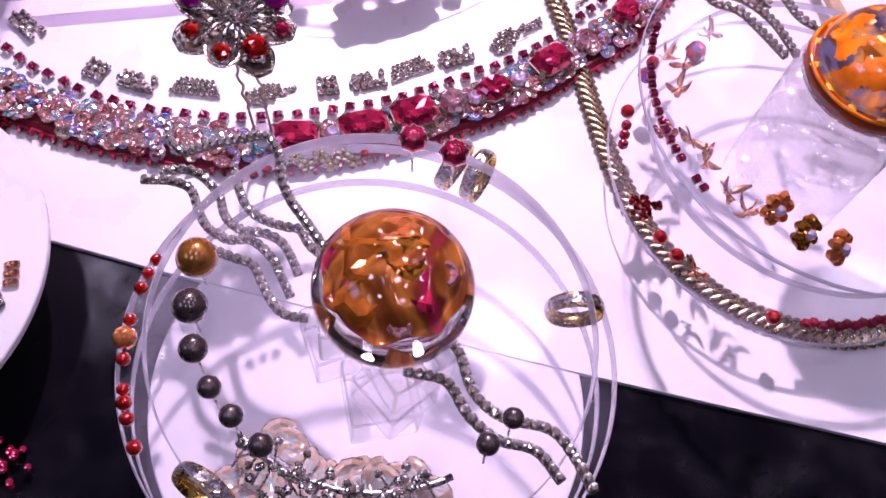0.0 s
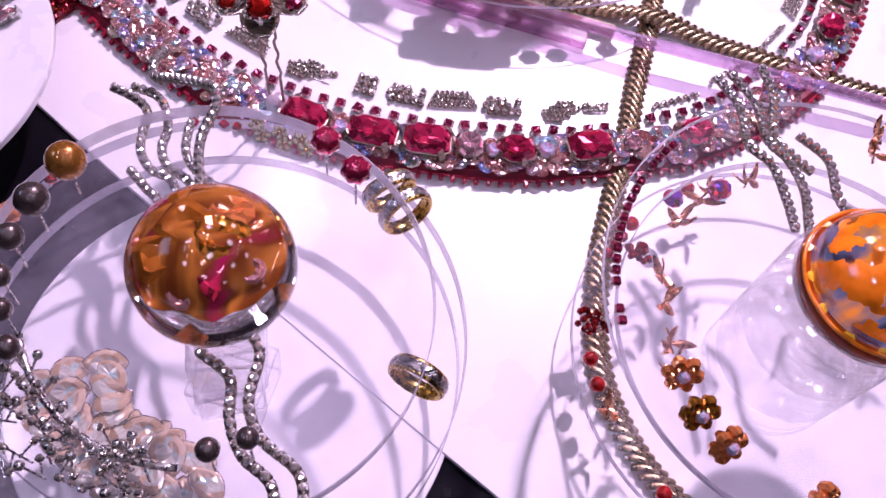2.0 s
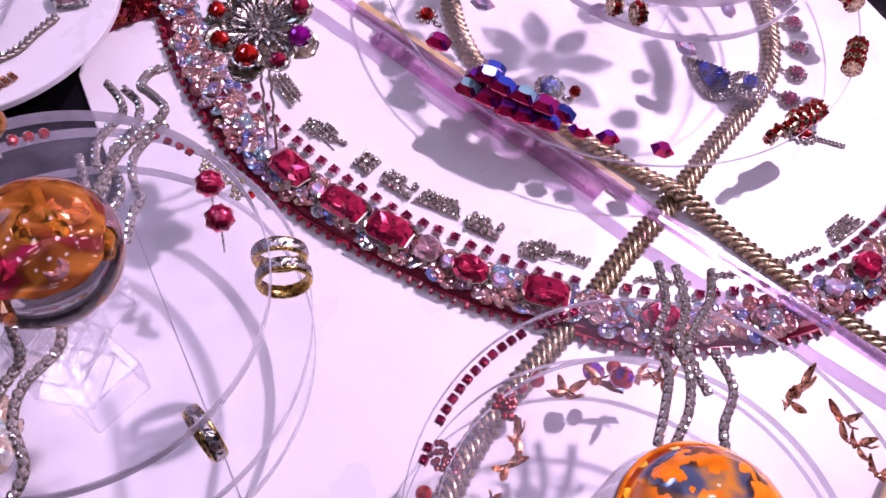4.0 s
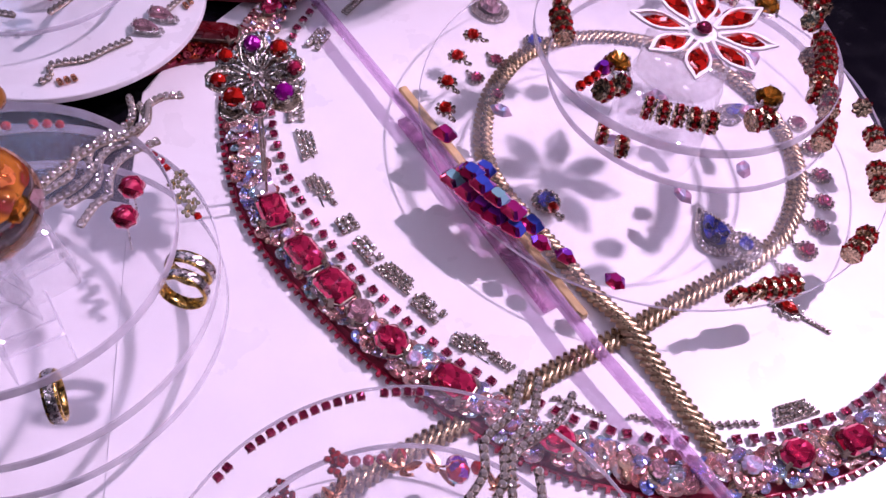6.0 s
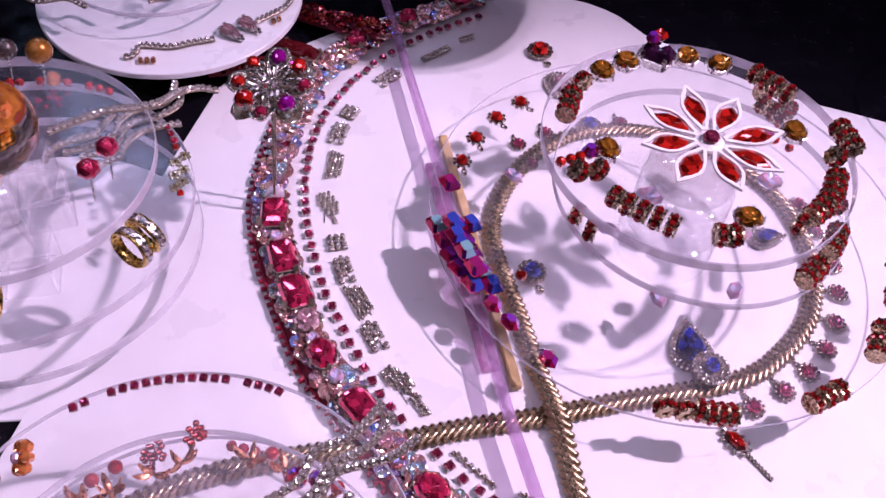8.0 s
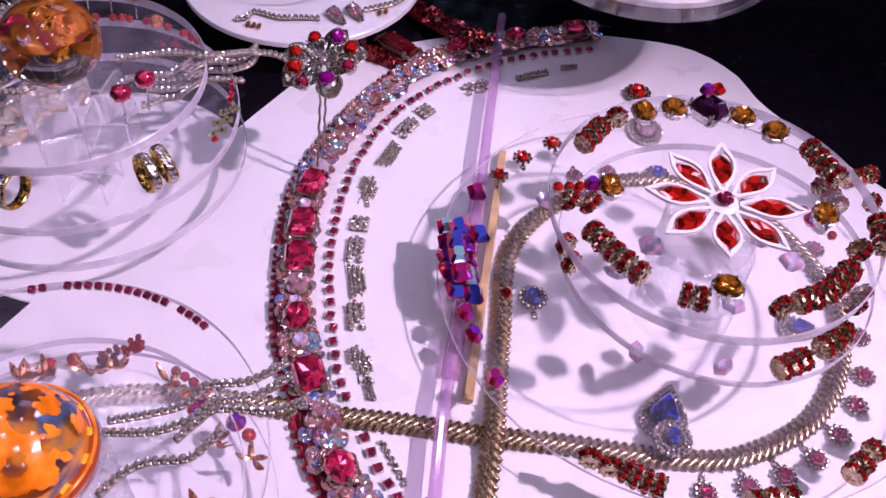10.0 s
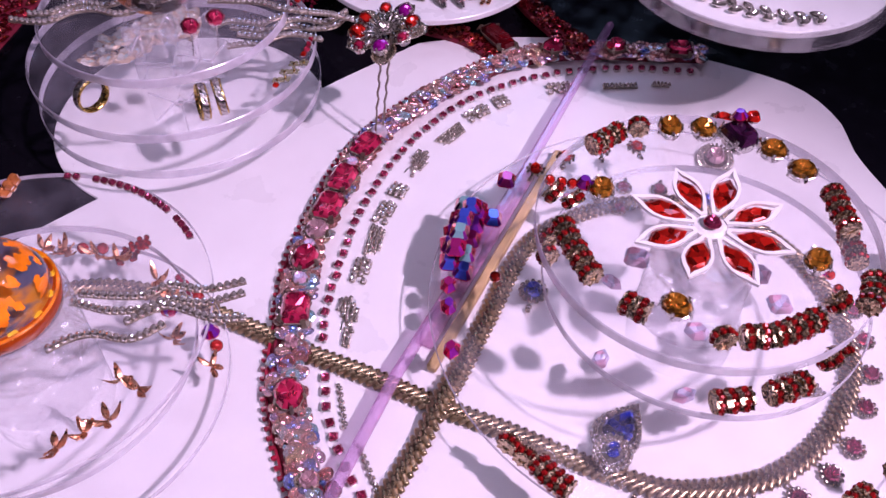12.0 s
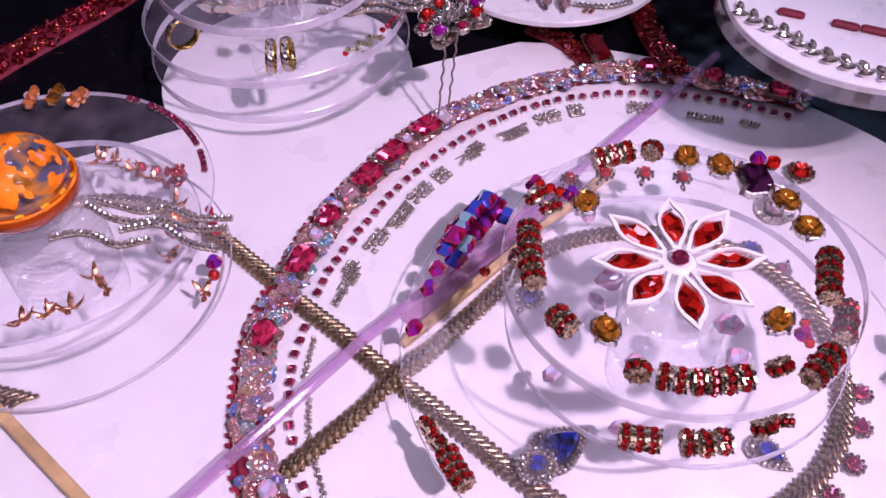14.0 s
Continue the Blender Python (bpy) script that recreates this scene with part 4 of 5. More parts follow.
# ---- citrines, garnet and iridescent crystals on the tiers ----
proto = set_stone("citrine", "round", 13.5, 11.5, 8.0, CITRINE, SILVER, "oval golden citrine crystal in a silver claw setting", "crystal", "citrines on the upper tier")
places = [(-91.5, 23, 20), (-148, 28, 40), (-156.6, 41, 70), (-163, 73, 95), (-158, 89, 110), (-53, 80, 80), (-109.5, 115.8, 10)]
proto.matrix_basis = at(places[0][0], places[0][1], 81, 0, 0, places[0][2])
for x, y, a in places[1:]:
    copy_thing(proto, at(x, y, 81, 6, 0, a))
t = set_stone("garnet_stone", "rect", 17, 14, 11, GARNET, SILVER, "large dark garnet emerald-cut stone in a silver setting", "crystal")
t.matrix_basis = at(-160, 57, 81, 0, 0, 62)


def crystal(x, y, z, kind, sx, sy, h, m, label, a=0, tilt=0, group=""):
    solo("loose_crystal", coated_gem("loose_crystal", kind, sx, sy, h) if m is AB else gem_mesh("loose_crystal", kind, sx, sy, h, m), label, "crystal", at(x, y, z, tilt, 0, a), group)


crystal(-163, 54, 92.2, "round", 7.5, 7.5, 6, AB, "faceted iridescent bead on the garnet stone", 0, 10)
crystal(-168, 59, 91.0, "rect", 7, 6, 5, RED, "small red crystal beside the iridescent bead", 30, 14)
for x, y, k, s, a in ((-87, 48, "rect", 11, 20), (-111, 95.5, "hex", 12, 70), (-101, 110, "rect", 10, 40), (-66, 88, "hex", 10, 10)):
    crystal(x, y, 57, k, s, s, 6, ABLIGHT, "pale lilac iridescent crystal on a clear disc", a, 0, "pale crystals on the middle tier")
for x, y, a in ((-52, 55, 10), (-58, 94, -30), (-130, -10, 40), (-95, 36, 80)):
    crystal(x, y, 24, "hex", 13, 7, 5, ABLIGHT, "pointed lilac iridescent crystal on the lowest disc", a, 0, "pale crystals on the lowest tier")
crystal(-132, 117, 57, "round", 8, 8, 7, AB, "round iridescent red bead", 0)
crystal(-90.5, 15, 81, "round", 8, 8, 7, AB, "round iridescent red bead by a citrine", 0)
for x, y in ((-84, 1), (-86, 5.8), (-88, 10.2)):
    solo("red_bead", mesh("red_bead", *ball_vf(2.6, 8, 6), RED), "small round red bead on the upper disc", "bead", at(x, y, 83.4), "small red beads")
for x, y in ((-138, 113), (-131.5, 121), (-126, 127)):
    solo("red_bead", mesh("red_bead", *ball_vf(2.4, 8, 6), RED), "small round red bead on a clear disc", "bead", at(x, y, 59.3), "small red beads")
solo("red_bead", mesh("red_bead", *ball_vf(3.0, 8, 6), RED), "small round red bead by the crystal cluster", "bead", at(-63, -10.6, 26.8), "small red beads")
for i, (x, y, z) in enumerate(((-93, -51, 24), (-95, -43.5, 24), (-94, -34.5, 24), (-83, -47.5, 24), (-84.5, -38, 24), (-73.5, -44, 24), (-75.5, -34.5, 24), (-65.5, -41, 24), (-66, -31, 24), (-56.5, -34.5, 24), (-56, -25.5, 24), (-44.5, -25.5, 24), (-34, -18, 24), (-89, -43, 31.4), (-80, -42, 31.4), (-70.5, -38, 31.4), (-61.5, -33, 31.2), (-15.5, -1, 24), (-122, -44.5, 24))):
    crystal(x, y, z, "hex" if i in (11, 12, 17) else "rect", 11.6, 7.6 if i in (11, 12, 17) else 9.6, 7.0, AB, "deep red crystal with a blue iridescent coating", 32 + rng.uniform(-9, 9), rng.uniform(-10, 10), "iridescent red crystals on the disc edge")


def pendant(x, y, z, a, s=1.0, stone=RED, label="small red stone pendant framed by tiny silver beads", name="flower_pendant", group="red flower pendants", halo=8):
    t = thing(name, label, "pendant", at(x, y, z, 0, 0, a), group)
    part("setting", mesh("setting", *lathe_vf([(2.4 * s, 0), (3.3 * s, 1.6 * s), (3.0 * s, 2.0 * s)], 12), WARMSILVER), t)
    part("stone", gem_mesh("stone", "round", 6.6 * s, 6.6 * s, 4.4 * s, stone), t)
    me = mesh("halo_bead", *ball_vf(1.1 * s, 6, 5), WARMSILVER)
    halo += 3
    for k in range(halo):
        part("halo_bead", me, t, at(4.15 * s * math.cos(2 * math.pi * k / halo), 4.15 * s * math.sin(2 * math.pi * k / halo), 1.6 * s))
    part("loop", mesh("loop", *torus_vf(1.3, 0.5, 10, 5), WARMSILVER, None, True), t, at(6.0 * s, 0, 0.7))
    part("tail_bead", me, t, at(7.8 * s, 0, 1.0 * s))


for x, y in ((-174, 136), (-159, 147.5), (-141, 157.5), (-121, 162), (-97, 165), (-78, 162), (-58.5, 155), (-42, 145.5), (-28, 132.5), (-17, 117.5), (-7.5, 100)):
    pendant(x, y, 0.1, math.degrees(math.atan2(y - 70, x + 105)) + 180, 1.15, PINK)
for x, y, a in ((-140, -37.3, 10), (-158.5, -29.3, 20), (-176, -17, 35), (-190, -2.5, 50)):
    pendant(x, y, 24, a, 1.1, RED, "small red stone in a silver setting on the clear disc", "set_stone", "red stones on the disc edge", 6)
for x, y in ((-192, 16), (-181, -1), (-204, 63), (-165, 5)):
    pendant(x, y, 0.1, 200, 1.0, PINK)
pendant(-269, 19, 0.1, 20, 1.7, RED, "red flower brooch with silver petals", "flower_brooch", "brooches on the board", 9)
pendant(-200, 44, 0.1, 20, 1.4, SAPPHIRE, "blue flower brooch with clear stones", "flower_brooch", "brooches on the board", 9)
pendant(-84.5, 0, 0.1, 20, 1.55, SAPPHIRE, "blue flower brooch with a ring of clear rhinestones", "flower_brooch", "brooches on the board", 10)


def halo_brooch(x, y, a, kind, sx, sy, stone, label, z=0.1):
    t = thing("halo_brooch", label, "brooch", at(x, y, z, 0, 0, a), "brooches on the board")
    part("plate", mesh("plate", *gem_vf(kind, sx + 11, sy + 11, 1.4, 0.95), DARKSILVER), t)
    part("stone", gem_mesh("stone", kind, sx, sy, 6.5, stone), t, at(0, 0, 0.6))
    for lane in (2.2, 4.6):
        o = outline(kind, sx + 2 * lane, sy + 2 * lane)
        o.append(o[0])
        for q in spline(o, 2.5):
            part("rhinestone", TINY, t, at(q[0], q[1], 1.1, rng.uniform(-10, 10), rng.uniform(-10, 10), q[3]))


halo_brooch(-42, 76, 180, "drop", 21, 19, SAPPHIRE, "drop-shaped blue sapphire brooch with two rows of rhinestones")
halo_brooch(-24, 80.5, 10, "round", 8, 7, SAPPHIRE, "small round blue stone brooch lying on the chain", 8.2)
halo_brooch(-236, 30, 20, "round", 15, 11, PALEROSE, "oval rose stone brooch ringed with rhinestones")
halo_brooch(-115, 133, 100, "drop", 12, 9, SAPPHIRE, "small blue drop brooch with rhinestones")
t = thing("drop_earring", "red drop earring with a tail of tiny rhinestones on the board", "earring", at(10, 87.5, 0.1, 0, 0, 35))
part("setting", cup_mesh("setting", "leaf", 15, 9, 3, SILVER), t)
part("stone", gem_mesh("stone", "leaf", 12, 6.5, 4, RED), t)
for k in range(8):
    part("rhinestone", TINY, t, at(8 + 2 * k, 0, 0))
for k in range(12):
    part("rhinestone", TINY, t, at(8 * math.cos(k * 0.52), 5.0 * math.sin(k * 0.52), 0.4))


# ---- wavy rhinestone strips ----
def strip(ctrl, z, name="wavy_strip", label="wavy silver strip of clear rhinestones", group="wavy rhinestone strips", me=None, step=3.1):
    P = spline(ctrl, step)
    t = thing(name, label, "rhinestone strip", None, group)
    part("backing", mesh("backing", *tube_vf([(p[0], p[1], p[2] + z + 0.8) for p in P], 0.7, 6), DARKSILVER, None, True), t)
    for p in P:
        part("rhinestone", me or WAVE, t, at(p[0], p[1], p[2] + z + 0.6, 0, 0, p[3]))


WAVE = stone_piece("rhinestone", 3.7, CRYSTAL, DARKSILVER)
for c in (((-132, -214), (-124, -217), (-118, -219), (-114, -226), (-110, -233), (-105, -237), (-97, -238)), ((-158, -188), (-149, -188), (-142, -191), (-138, -200), (-134, -206), (-127, -210), (-119, -210), (-112, -216), (-108, -223), (-104, -231)),
          ((-152, -184), (-144, -183), (-138, -186), (-132, -193), (-129, -201), (-123, -206), (-115, -207), (-109, -210), (-105, -216), (-102, -223)), ((-128, -181), (-125, -191), (-121, -198), (-115, -202), (-108, -204), (-103, -205), (-99, -211), (-90, -218))):
    strip(c, 53.2)
strip(((-152, -166, 55), (-151, -173, 57), (-145, -180, 60), (-136, -181, 66), (-124, -182, 73), (-115, -184, 78), (-110, -191, 79.3), (-108, -201, 79.3), (-105, -208, 79.3), (-100, -215, 79.3), (-95, -222, 79.3), (-91, -227, 79.3)), 0, label="wavy silver rhinestone strip bent over the edge of the disc")
for c in (((-58, -252), (-51.4, -257), (-46.8, -270), (-38.2, -277.4), (-25, -280.4), (-18.7, -287), (-13, -298)), ((-66, -264.5), (-55, -267), (-48.5, -277), (-40, -284), (-29, -287), (-21, -297))):
    strip(c, 79.2)
for c in (((80, -124), (73, -113), (65, -103), (54.4, -98.5), (47, -85), (33.4, -75)), ((85, -123), (79, -108), (70, -98), (60, -93), (52, -80), (38.6, -71)), ((78, -98), (70, -95), (62, -90), (56, -72), (46.5, -60)), ((106, -112), (97, -109), (90, -103), (83, -90), (69.6, -85))):
    strip(c, 67.2, label="wavy silver strip of clear rhinestones beside the amber dome")


# ---- pearls and beads on pins ----
def pinned(x, y, z, r, z0, m, label, name="pearl_pin", ribs=0):
    t = thing(name, label, "pin", at(x, y, 0), "pins on the upper disc")
    if ribs:
        V, F = ball_vf(r, 24, 12)
        V = [(a * (1 + 0.09 * math.cos(8 * math.atan2(b, a))), b * (1 + 0.09 * math.cos(8 * math.atan2(b, a))), c * 0.92) for a, b, c in V]
        part("bead", mesh("bead", V, F, m, None, True), t, at(0, 0, z))
    else:
        part("pearl", mesh("pearl", *ball_vf(r, 24, 16), m, None, True), t, at(0, 0, z))
    part("needle", mesh("needle", *tube_vf([(0, 0, z - r + 0.3), (1, -1, z0 + 0.1)], 0.4, 6), SILVER), t)


pinned(-128.6, -237.5, 95.6, 6.0, 79, GOLDPEARL, "large bronze-gold pearl on a pin through the disc")
for x, y, r in ((-128.7, -252.6, 5.1), (-126.2, -265.2, 4.1), (-120.6, -276, 3.3), (-114, -283.7, 3.3), (-105.5, -291.3, 3.4), (-38, -282, 3.1), (-45.2, -289.4, 3.3)):
    pinned(x, y, 95.5, r, 79, GREYPEARL, "dark grey pearl on a pin through the disc")
for x, y in ((-67, -193, ), (-54, -197.5)):
    pinned(x, y, 97, 4.6, 79, ROSE, "ribbed rose-red bead on a pin", "bead_pin", 8)
for i, (a, r, m) in enumerate(((158.6, 2.2, REDBEAD), (162.6, 2.2, REDBEAD), (166.8, 2.4, RED), (175, 2.3, REDBEAD), (180, 4.0, ORANGEBEAD), (184.8, 2.4, REDBEAD), (192, 2.2, REDBEAD), (195.3, 2.6, RED), (199, 2.4, REDBEAD), (206, 2.5, REDBEAD))):
    solo("red_bead", mesh("red_bead", *ball_vf(r, 10, 7), m), "faceted red glass bead at the edge of a clear disc", "bead", at(-76 + 79 * math.cos(radians(a)), -248 + 79 * math.sin(radians(a)), 53 + r * 0.97), "red beads along the disc edge")


# ---- rings ----
def ring(x, y, z0, a, lean=0.0, r=9.6):
    t = thing("wedding_ring", "two-tone gold ring with an engraved silver band", "ring", at(x, y, z0 + r * math.cos(radians(lean)) + 0.4) @ pose(0, 0, 0, 0, 0, a) @ pose(0, 0, 0, 0, 90 + lean, 0), "wedding rings on the disc")
    part("inner_band", mesh("inner_band", *lathe_vf([(r - 1.2, -2.6), (r - 0.3, -2.6), (r, -2.1), (r, 2.1), (r - 0.3, 2.6), (r - 1.2, 2.6), (r - 1.4, 0)], 48, True), GOLD, None, True), t, None, "gold band")
    V, F = [], []
    n = 72
    for i in range(n):
        q = 2 * math.pi * i / n
        for w, d in ((-1.7, 0.0), (-1.5, 0.3), (0, 0.3 + 0.22 * (i % 3 == 0)), (1.5, 0.3), (1.7, 0.0)):
            b = q + w * 0.045
            V.append(((r + d) * math.cos(b), (r + d) * math.sin(b), w))
    for i in range(n):
        for k in range(4):
            j = (i + 1) % n
            F.append((i * 5 + k, j * 5 + k, j * 5 + k + 1, i * 5 + k + 1))
    part("engraved_band", mesh("engraved_band", V, F, SILVER), t, None, "engraved silver band")


ring(-50, -180, 53, -33, 4)
ring(-41.5, -184, 53, -30, -5)
ring(-10, -234.5, 53, 90, 0)
ring(-124, -296, 53, 60, 10)

# ---- green flower string on the middle disc ----
for i, (x, y, kind) in enumerate(((-126, -186, 0), (-121, -183.5, 0), (-116.5, -181, 0), (-112, -179.5, 1), (-107, -174.5, 2), (-102.5, -178, 2), (-98, -173.5, 2), (-94, -177, 2), (-90, -172.5, 2), (-86, -175, 2), (-82, -172, 1))):
    m = (PINKTUBE, RED, GREENSTONE)[kind]
    t = thing("flower_spangle" if kind == 2 else "spacer_bead", ("tiny olive-green flower stone in gold" if kind == 2 else "tiny dark red stone of the flower string") + " on the disc", "bead", at(x, y, 53, 0, 0, i * 37), "beads of the flower string")
    if kind == 2:
        for k in range(5):
            part("petal", mesh("petal", *ball_vf(1.25, 6, 5, 0.5), GREENSTONE), t, at(2.1 * math.cos(1.257 * k), 2.1 * math.sin(1.257 * k), 0.8))
        part("eye", mesh("eye", *ball_vf(0.9, 6, 5), GOLD), t, at(0, 0, 1.1))
    else:
        part("stone", gem_mesh("stone", "rect", 3.2, 3.2, 2.8, m), t)

# ---- garland of opal leaves on the lowest disc, beaded tiara on the top disc ----
garland = thing("opal_leaf_garland", "garland of peach opal leaf crystals on the lowest clear disc", "garland", at(-76, -248, 28))
LEAF = gem_mesh("leaf", "leaf", 14.5, 9.5, 3, OPAL)
LEAFEDGE = mesh("edge", *tube_vf([(px, py, 1.7) for px, py in outline("leaf", 14.9, 9.9)] + [(7.45, 0, 1.7)], 0.2, 5), SILVER)
for i in range(36):
    lane = i % 3
    a = 216 + (i // 3) * 7.2 + lane * 2.4
    r = (38, 48, 58)[lane] + rng.uniform(-3, 3)
    leaf = part("leaf", LEAF, garland, at(r * math.cos(radians(a)), r * math.sin(radians(a)), (3.5, 5, 3)[lane], rng.uniform(-22, 22), -rng.uniform(0, 32), a + rng.uniform(-60, 60)))
    part("edge", LEAFEDGE, leaf)
ring_line = [(48 * math.cos(radians(a)), 48 * math.sin(radians(a)), 0.9) for a in range(214, 304, 5)]
part("wire", mesh("wire", *tube_vf(ring_line, 0.7, 6), SILVER, None, True), garland)
tiara = thing("beaded_tiara", "silver tiara with small beads on thin wire stalks", "tiara", at(-76, -248, 79))
bead = mesh("bead", *ball_vf(1.5, 8, 6), SILVER, None, True)
stalk = mesh("stalk", *tube_vf([(0, 0, 0), (0.5, 0.3, 9)], 0.35, 5), SILVER)
for i in range(84):
    a, r, lean = rng.uniform(228, 290), rng.uniform(51, 66), rng.uniform(0, 4)
    p = part("stalk", stalk, tiara, at(r * math.cos(radians(a)), r * math.sin(radians(a)), -lean * 0.1, rng.uniform(-35, 35), rng.uniform(-35, 35), 0))
    part("bead", TINY if i % 3 else bead, p, at(0.5, 0.3, 9.5))
arc = [(52 * math.cos(radians(a)), 52 * math.sin(radians(a)), 1.1) for a in range(224, 300, 4)]
part("band", mesh("band", *tube_vf(arc, 1.1, 6), SILVER, None, True), tiara)

# ---- stones and charms of the amber tower ----
PR = stone_piece("pink_stone", 3.2, PINK, DARKSILVER, None, True)
for a in [214.5, 211.5] + [204.5 - 3.0 * k for k in range(11)] + [168.5 - 3.0 * k for k in range(4)]:
    solo("pink_stone", PR, "square pink rhinestone in a dark cup on a clear disc", "rhinestone", at(105 + 80 * math.cos(radians(a)), -142 + 80 * math.sin(radians(a)), 67.1, 0, 0, a + rng.uniform(-8, 8)), "pink stones along the disc edge")
for i, (x, y) in enumerate(((61.7, -197), (70.6, -206.2), (81.5, -211.5), (112, -214))):
    t = thing("flower_bead", "orange faceted crystal flower bead with an iridescent heart" if i != 1 else "golden faceted crystal flower bead", "bead", at(x, y, 73.6, 58, 0, 20 + 15 * i), "crystal flower beads")
    st = CITRINE if i == 1 else ORANGEBEAD
    for k in range(6):
        part("petal", gem_mesh("petal", "round", 6, 5, 4.5, st), t, at(4 * math.cos(1.047 * k), 4 * math.sin(1.047 * k), -2, 0, 0, 60 * k))
    part("heart", mesh("heart", *ball_vf(2.4, 8, 6), ABLIGHT), t, at(0, 0, 2))


def charm(x, y, z, a, s=1.0, group="copper charms"):
    """A thin trinket cut from copper: curled blades round a small stem."""
    t = thing("copper_charm", "thin curled copper cut-out trinket on a clear disc", "charm", at(x, y, z, 0, 0, a), group)
    for k in range(4):
        L, turn, bend = s * rng.uniform(4.5, 7.5), rng.uniform(-40, 40) + (0, 180, 60, 230)[k], rng.uniform(-1.6, 1.6)
        V, F = [], []
        for lay in (0, 0.35):
            for i in range(6):
                u = i / 5
                w = s * (0.3 + 1.0 * math.sin(math.pi * u) ** 0.8)
                for v in (-1, 0, 1):
                    V.append((L * u, v * w + bend * u * u * 2, 0.6 + 2.6 * s * u * u - 0.8 * abs(v) * math.sin(math.pi * u) - lay))
        for i in range(5):
            for j in range(2):
                p = i * 3 + j
                F += [(p, p + 3, p + 4, p + 1), (18 + p, 19 + p, 22 + p, 21 + p)]
            F += [(i * 3, 18 + i * 3, 21 + i * 3, i * 3 + 3), (i * 3 + 2, i * 3 + 5, 23 + i * 3, 20 + i * 3)]
        part("blade", mesh("blade", V, F, COPPER), t, pose(0, 0, 0.0006 * k, rng.uniform(-25, 25), rng.uniform(-20, 5), turn))
    part("stem", mesh("stem", *tube_vf([(-3 * s, 0, 0.6), (0, 0.5, 1.6), (3 * s, 0, 2.8), (4.5 * s, 1, 4.6)], 0.45, 5), COPPER, None, True), t)


for x, y, a in ((132, -74, 10), (122, -71, 30), (113, -68, -20), (96.5, -70, 70), (98, -78, 100)):
    charm(x, y, 67.1, a, 1.1)
for x, y, a in ((66, -182, 40), (60, -174, 130), (53, -160, 60), (48, -150, 110), (63.8, -94, 80), (46, -125, 20), (50, -112, 75)):
    charm(x, y, 43.1, a, 1.15)
for x, y, a in ((54.8, -86, 40), (52.5, -196, 100)):
    charm(x, y, 18.1, a, 1.1)
solo("faceted_bead", mesh("faceted_bead", *ball_vf(4.6, 9, 7), AB), "faceted iridescent grey-violet bead", "bead", at(54.6, -106.5, 47.4))
crystal(42.4, -99.8, 18, "round", 9, 9, 7, AB, "round iridescent red crystal")
for x, y in ((31.5, -120), (39, -182), (45, -190), (81, -215.5), (46, -92)):
    solo("red_bead", mesh("red_bead", *ball_vf(3.1, 14, 10), REDBEAD, None, True), "round red bead on the lowest disc", "bead", at(x, y, 21), "round red beads")
for i in range(3):
    solo("dark_red_bead", mesh("dark_red_bead", *ball_vf(2.4, 8, 6), PINKTUBE), "dark red faceted bead", "bead", at(30.5 - 1.2 * i, -127 - 5 * i, 20.3), "dark red beads")


def cluster(x, y, z, n, r, m, label, name="bead_cluster"):
    t = thing(name, label, "bead cluster", at(x, y, z), "bead clusters")
    me = mesh("bead", *ball_vf(1.45, 7, 5), m)
    for i in range(n):
        a, q = rng.uniform(0, 6.28), r * math.sqrt(rng.random())
        part("bead", me, t, at(q * math.cos(a), q * math.sin(a) * 0.7, 1.8 + rng.uniform(0, 3.2)))


cluster(34, -168, 18, 26, 6.5, RUBY, "small cluster of dark red glass beads on the lowest disc")
cluster(37, -147, 43, 18, 5, RUBY, "small cluster of red glass beads on the middle disc")
for i in range(13):
    a = 262 + 2.6 * i
    solo("dark_red_bead", mesh("dark_red_bead", *ball_vf(2.3, 7, 5), PINKTUBE), "dark red faceted bead along the disc edge", "bead", at(105 + 76 * math.cos(radians(a)), -142 + 76 * math.sin(radians(a)) + (i % 2), 20.2), "dark red beads")

# ---- round trays behind ----
tray = thing("round_tray", "round white tray with rhinestone chains on a pedestal", "tray", at(-273.5, -214, 26))
part("plate", disc_mesh("plate", 79.5, 4, WHITE, WHITE), tray)
part("pedestal", mesh("pedestal", *lathe_vf([(40, -28.3), (40, -26), (30, -24), (30, -2), (34, 0)], 32), BLACK), tray)
P = [(-206, -227), (-209, -223), (-217, -221), (-217, -205), (-222, -193), (-226, -182)]
strip(P, 30.1, "rhinestone_chain", "silver rhinestone chain on the white tray", "chains on the tray", WAVE, 3.4)
strip([(-246, -158), (-252, -152), (-262, -143), (-280, -138)], 30.1, "rhinestone_chain", "silver rhinestone chain on the white tray", "chains on the tray", WAVE, 3.4)
for x, y, a in ((-232, -172, 55), (-240, -162.5, 50)):
    t = set_stone("pear_stone", "drop", 17, 12, 6, PALEROSE, SILVER, "pale pink pear-shaped stone on the tray", "crystal", "pear stones on the tray")
    t.matrix_basis = at(x, y, 30.1, 0, 0, a)
for x, y in ((-205, -212), (-204.5, -215.5), (-204, -219), (-247, -149), (-250, -146)):
    solo("copper_baguette", mesh("copper_baguette", *gem_vf("rect", 5.5, 2.6, 2.4), COPPER), "copper-coloured baguette stone on the tray", "crystal", at(x, y, 30.1, 0, 0, 15), "copper baguettes on the tray")
acrylic(-280, -222, 50, 58, "clear acrylic disc above the white tray")
pillar(-280, -222, 30, 17, 20, "clear acrylic pillar on the white tray")
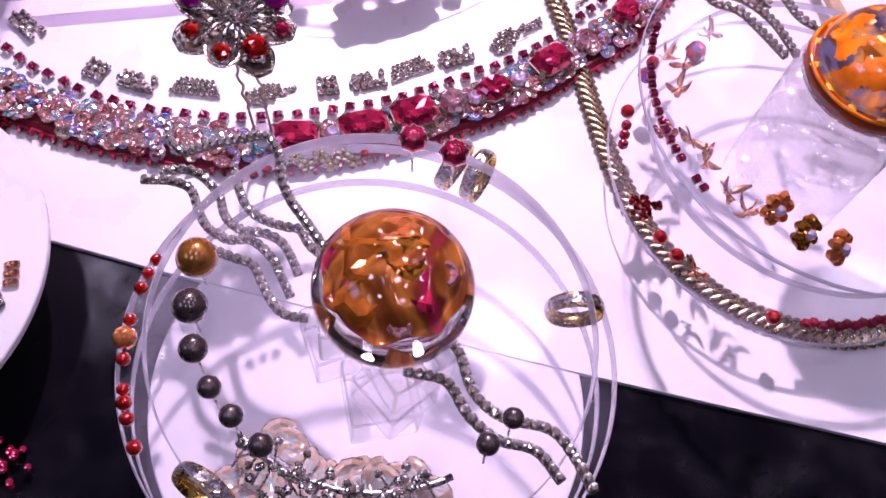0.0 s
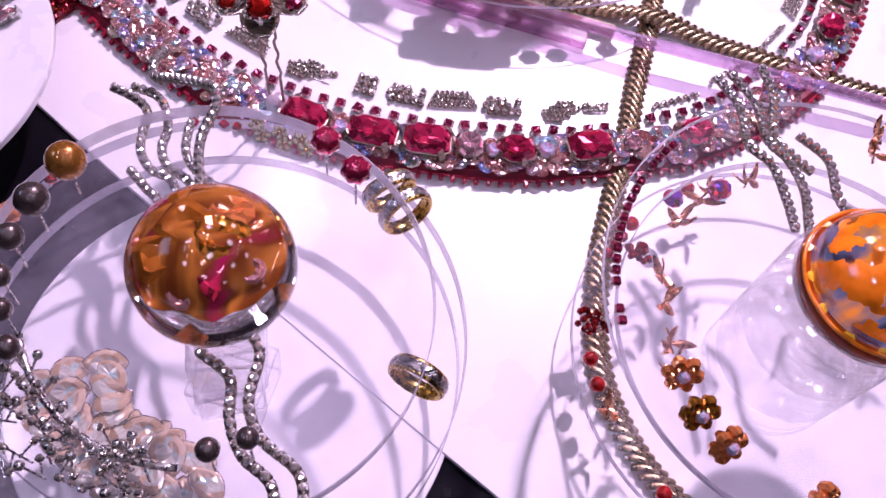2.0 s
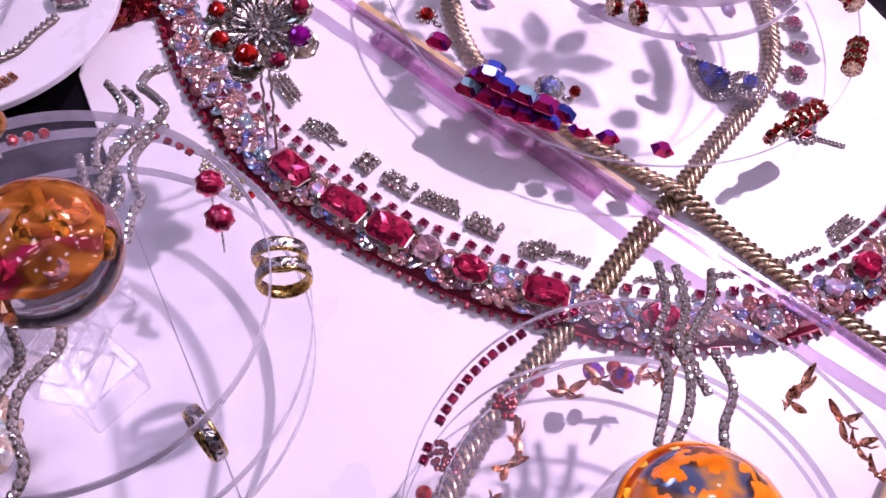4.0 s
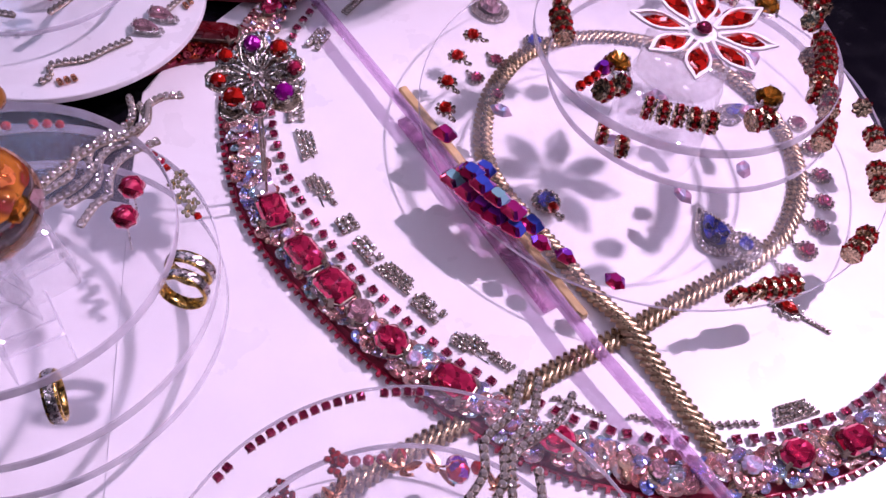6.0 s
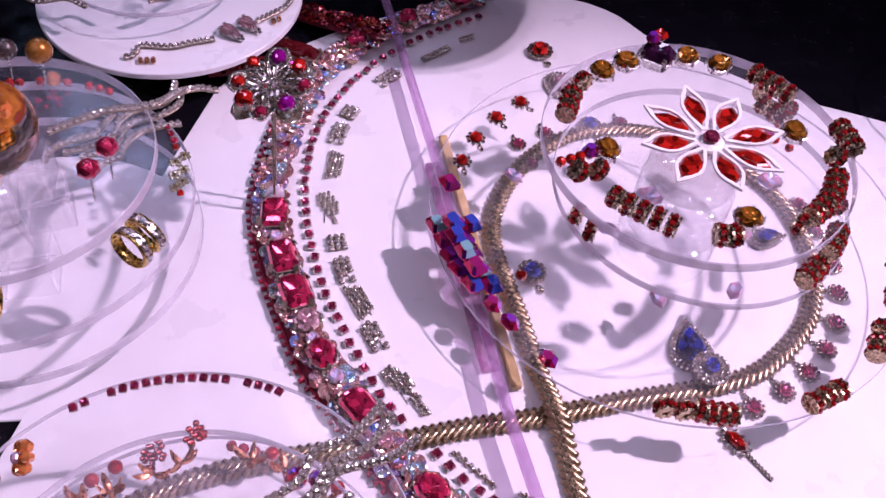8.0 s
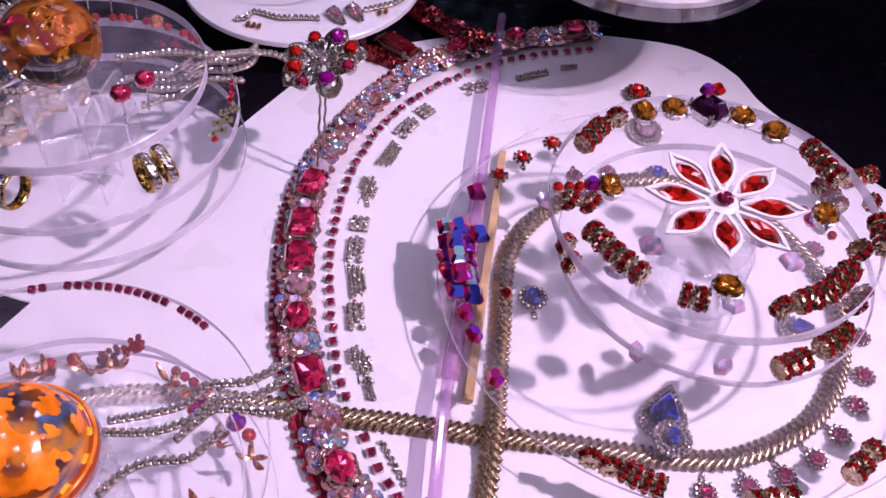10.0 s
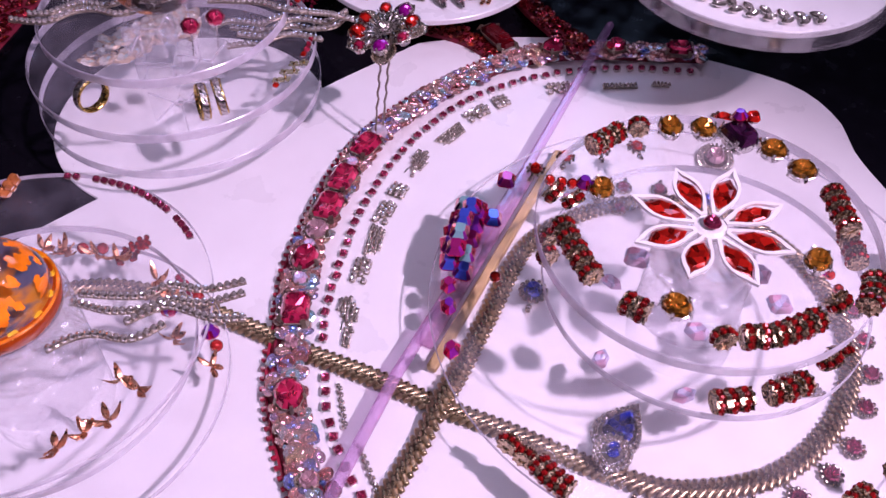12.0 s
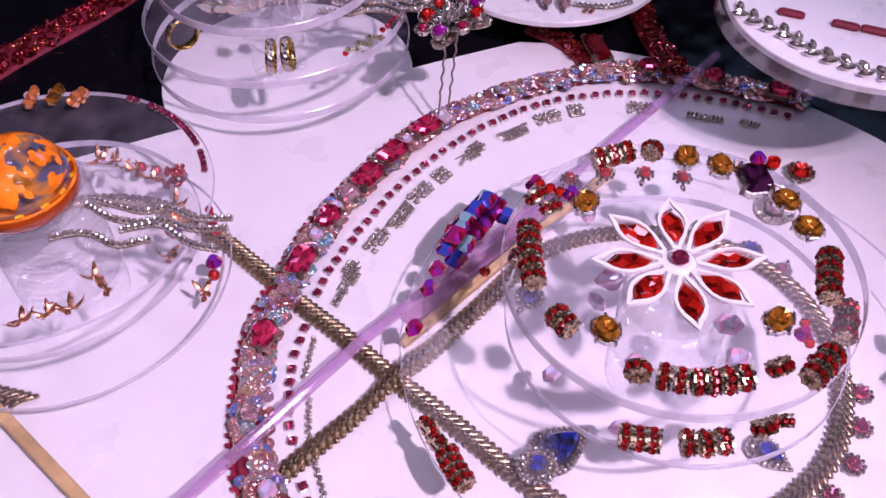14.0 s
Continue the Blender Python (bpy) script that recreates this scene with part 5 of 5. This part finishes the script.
for c in (((-224, -250), (-230, -262), (-226, -276), (-232, -288)), ((-234, -233), (-240, -246), (-236, -258), (-244, -270)), ((-232, -215), (-240, -205), (-250, -200), (-262, -190))):
    strip(c, 50.2, "rhinestone_chain", "silver rhinestone chain on the clear disc", "chains on the tray")
cluster(-250, -215, 50.1, 26, 14, PINK, "heap of pink and red glass stones on the clear disc")

tray2 = thing("round_tray", "round white tray with silver leaf garland in shade", "tray", at(-313, -1, 84))
part("plate", disc_mesh("plate", 76, 4, WHITE, WHITE), tray2)
part("rim", mesh("rim", *lathe_vf([(76.2, -6), (80, -6), (80, 5), (78, 5.5), (76.2, 4.4)], 64, True), BLOCK), tray2, None, "clear acrylic rim")
part("pillar", mesh("pillar", *lathe_vf([(16, -86.3), (16, -84), (10, -80), (10, -2), (14, 0)], 24), BLOCK), tray2, at(-62, -38, 0))
for i, p in enumerate(spline([(-250, -38), (-251, -22), (-253.5, -8), (-253, 10), (-256.5, 25), (-263, 42), (-276, 56)], 4.6)):
    solo("leaf_crystal", gem_mesh("leaf_crystal", "leaf", 9.5, 5, 3.4, CRYSTAL), "clear leaf crystal of the garland on the tray", "crystal", at(p[0] + (2.8 if i % 2 else -2.8), p[1], 88.1, 0, 0, p[3] + (40 if i % 2 else -40)), "leaf garland on the tray")
for x, y in ((-284, 6), (-292, 18), (-270, -18)):
    solo("red_tassel", mesh("red_tassel", *box_vf(14, 5, 3, 1.0), RIBBON), "short red ribbon piece on the tray", "ribbon", at(x, y, 88.1, 0, 0, 120), "ribbon pieces")


# ---- red sequin ribbons ----
def sequin_band(ctrl, w, z, label, name="sequin_ribbon"):
    t = thing(name, label, "ribbon")
    C = spline(ctrl, 4)
    V, F = [], []
    for p in C:
        for d, h in ((w, 0.05), (w * 0.9, 2.5), (-w * 0.9, 2.5), (-w, 0.05)):
            V.append((*offset(p, d), p[2] + z + h))
    for i in range(len(C) - 1):
        for k in range(4):
            q = (k + 1) % 4
            F.append((i * 4 + k, i * 4 + 4 + k, i * 4 + 4 + q, i * 4 + q))
    F += [(0, 1, 2, 3), tuple((len(C) - 1) * 4 + k for k in (3, 2, 1, 0))]
    part("ribbon", mesh("ribbon", V, F, RIBBON), t)
    bits = []
    for p in spline(ctrl, 1.2):
        for _ in range(2):
            x, y = offset(p, rng.uniform(-w, w))
            bits.append((*SEQ, 0, mm(x, y, p[2] + z + 3 + rng.uniform(0, 1.5), rng.uniform(-35, 35), rng.uniform(-35, 35), 0, rng.uniform(0.5, 0.9))))
    o = part("sequin_layer", joined("sequin_layer", bits, SPARKRED), t)
    o["kind"] = "stuff"


sequin_band([(-236, -190), (-243, -158), (-240, -130)], 7, 0, "red sequin ribbon end with dark stones by the tray")
sequin_band([(-335, -190, 0), (-305, -150, 0), (-284, -112, 4), (-270, -82, 9)], 8, 0, "dark red and orange sequin ribbon reaching the bracelet")
sequin_band([(-120, -455), (-12, -402), (79, -373), (150, -340), (200, -300)], 14, -2.4, "wide red sequin ribbon on the black table")
t = set_stone("red_clip", "rect", 30, 13, 8, CLIPRED, DARKSILVER, "long red glass clip beside the sequin ribbon", "clip")
t.matrix_basis = at(-250, -137, 3.8, 0, 0, 70)
cluster(-207, -276, -2.4, 30, 13, ROSE, "heap of rose-red glass beads on the black table")
pillar(-215, 275, -2.4, 30, 22, "clear acrylic pillar standing on the black table")
acrylic(-225, 300, 30.6, 60, "clear acrylic disc on a pillar beside the board")
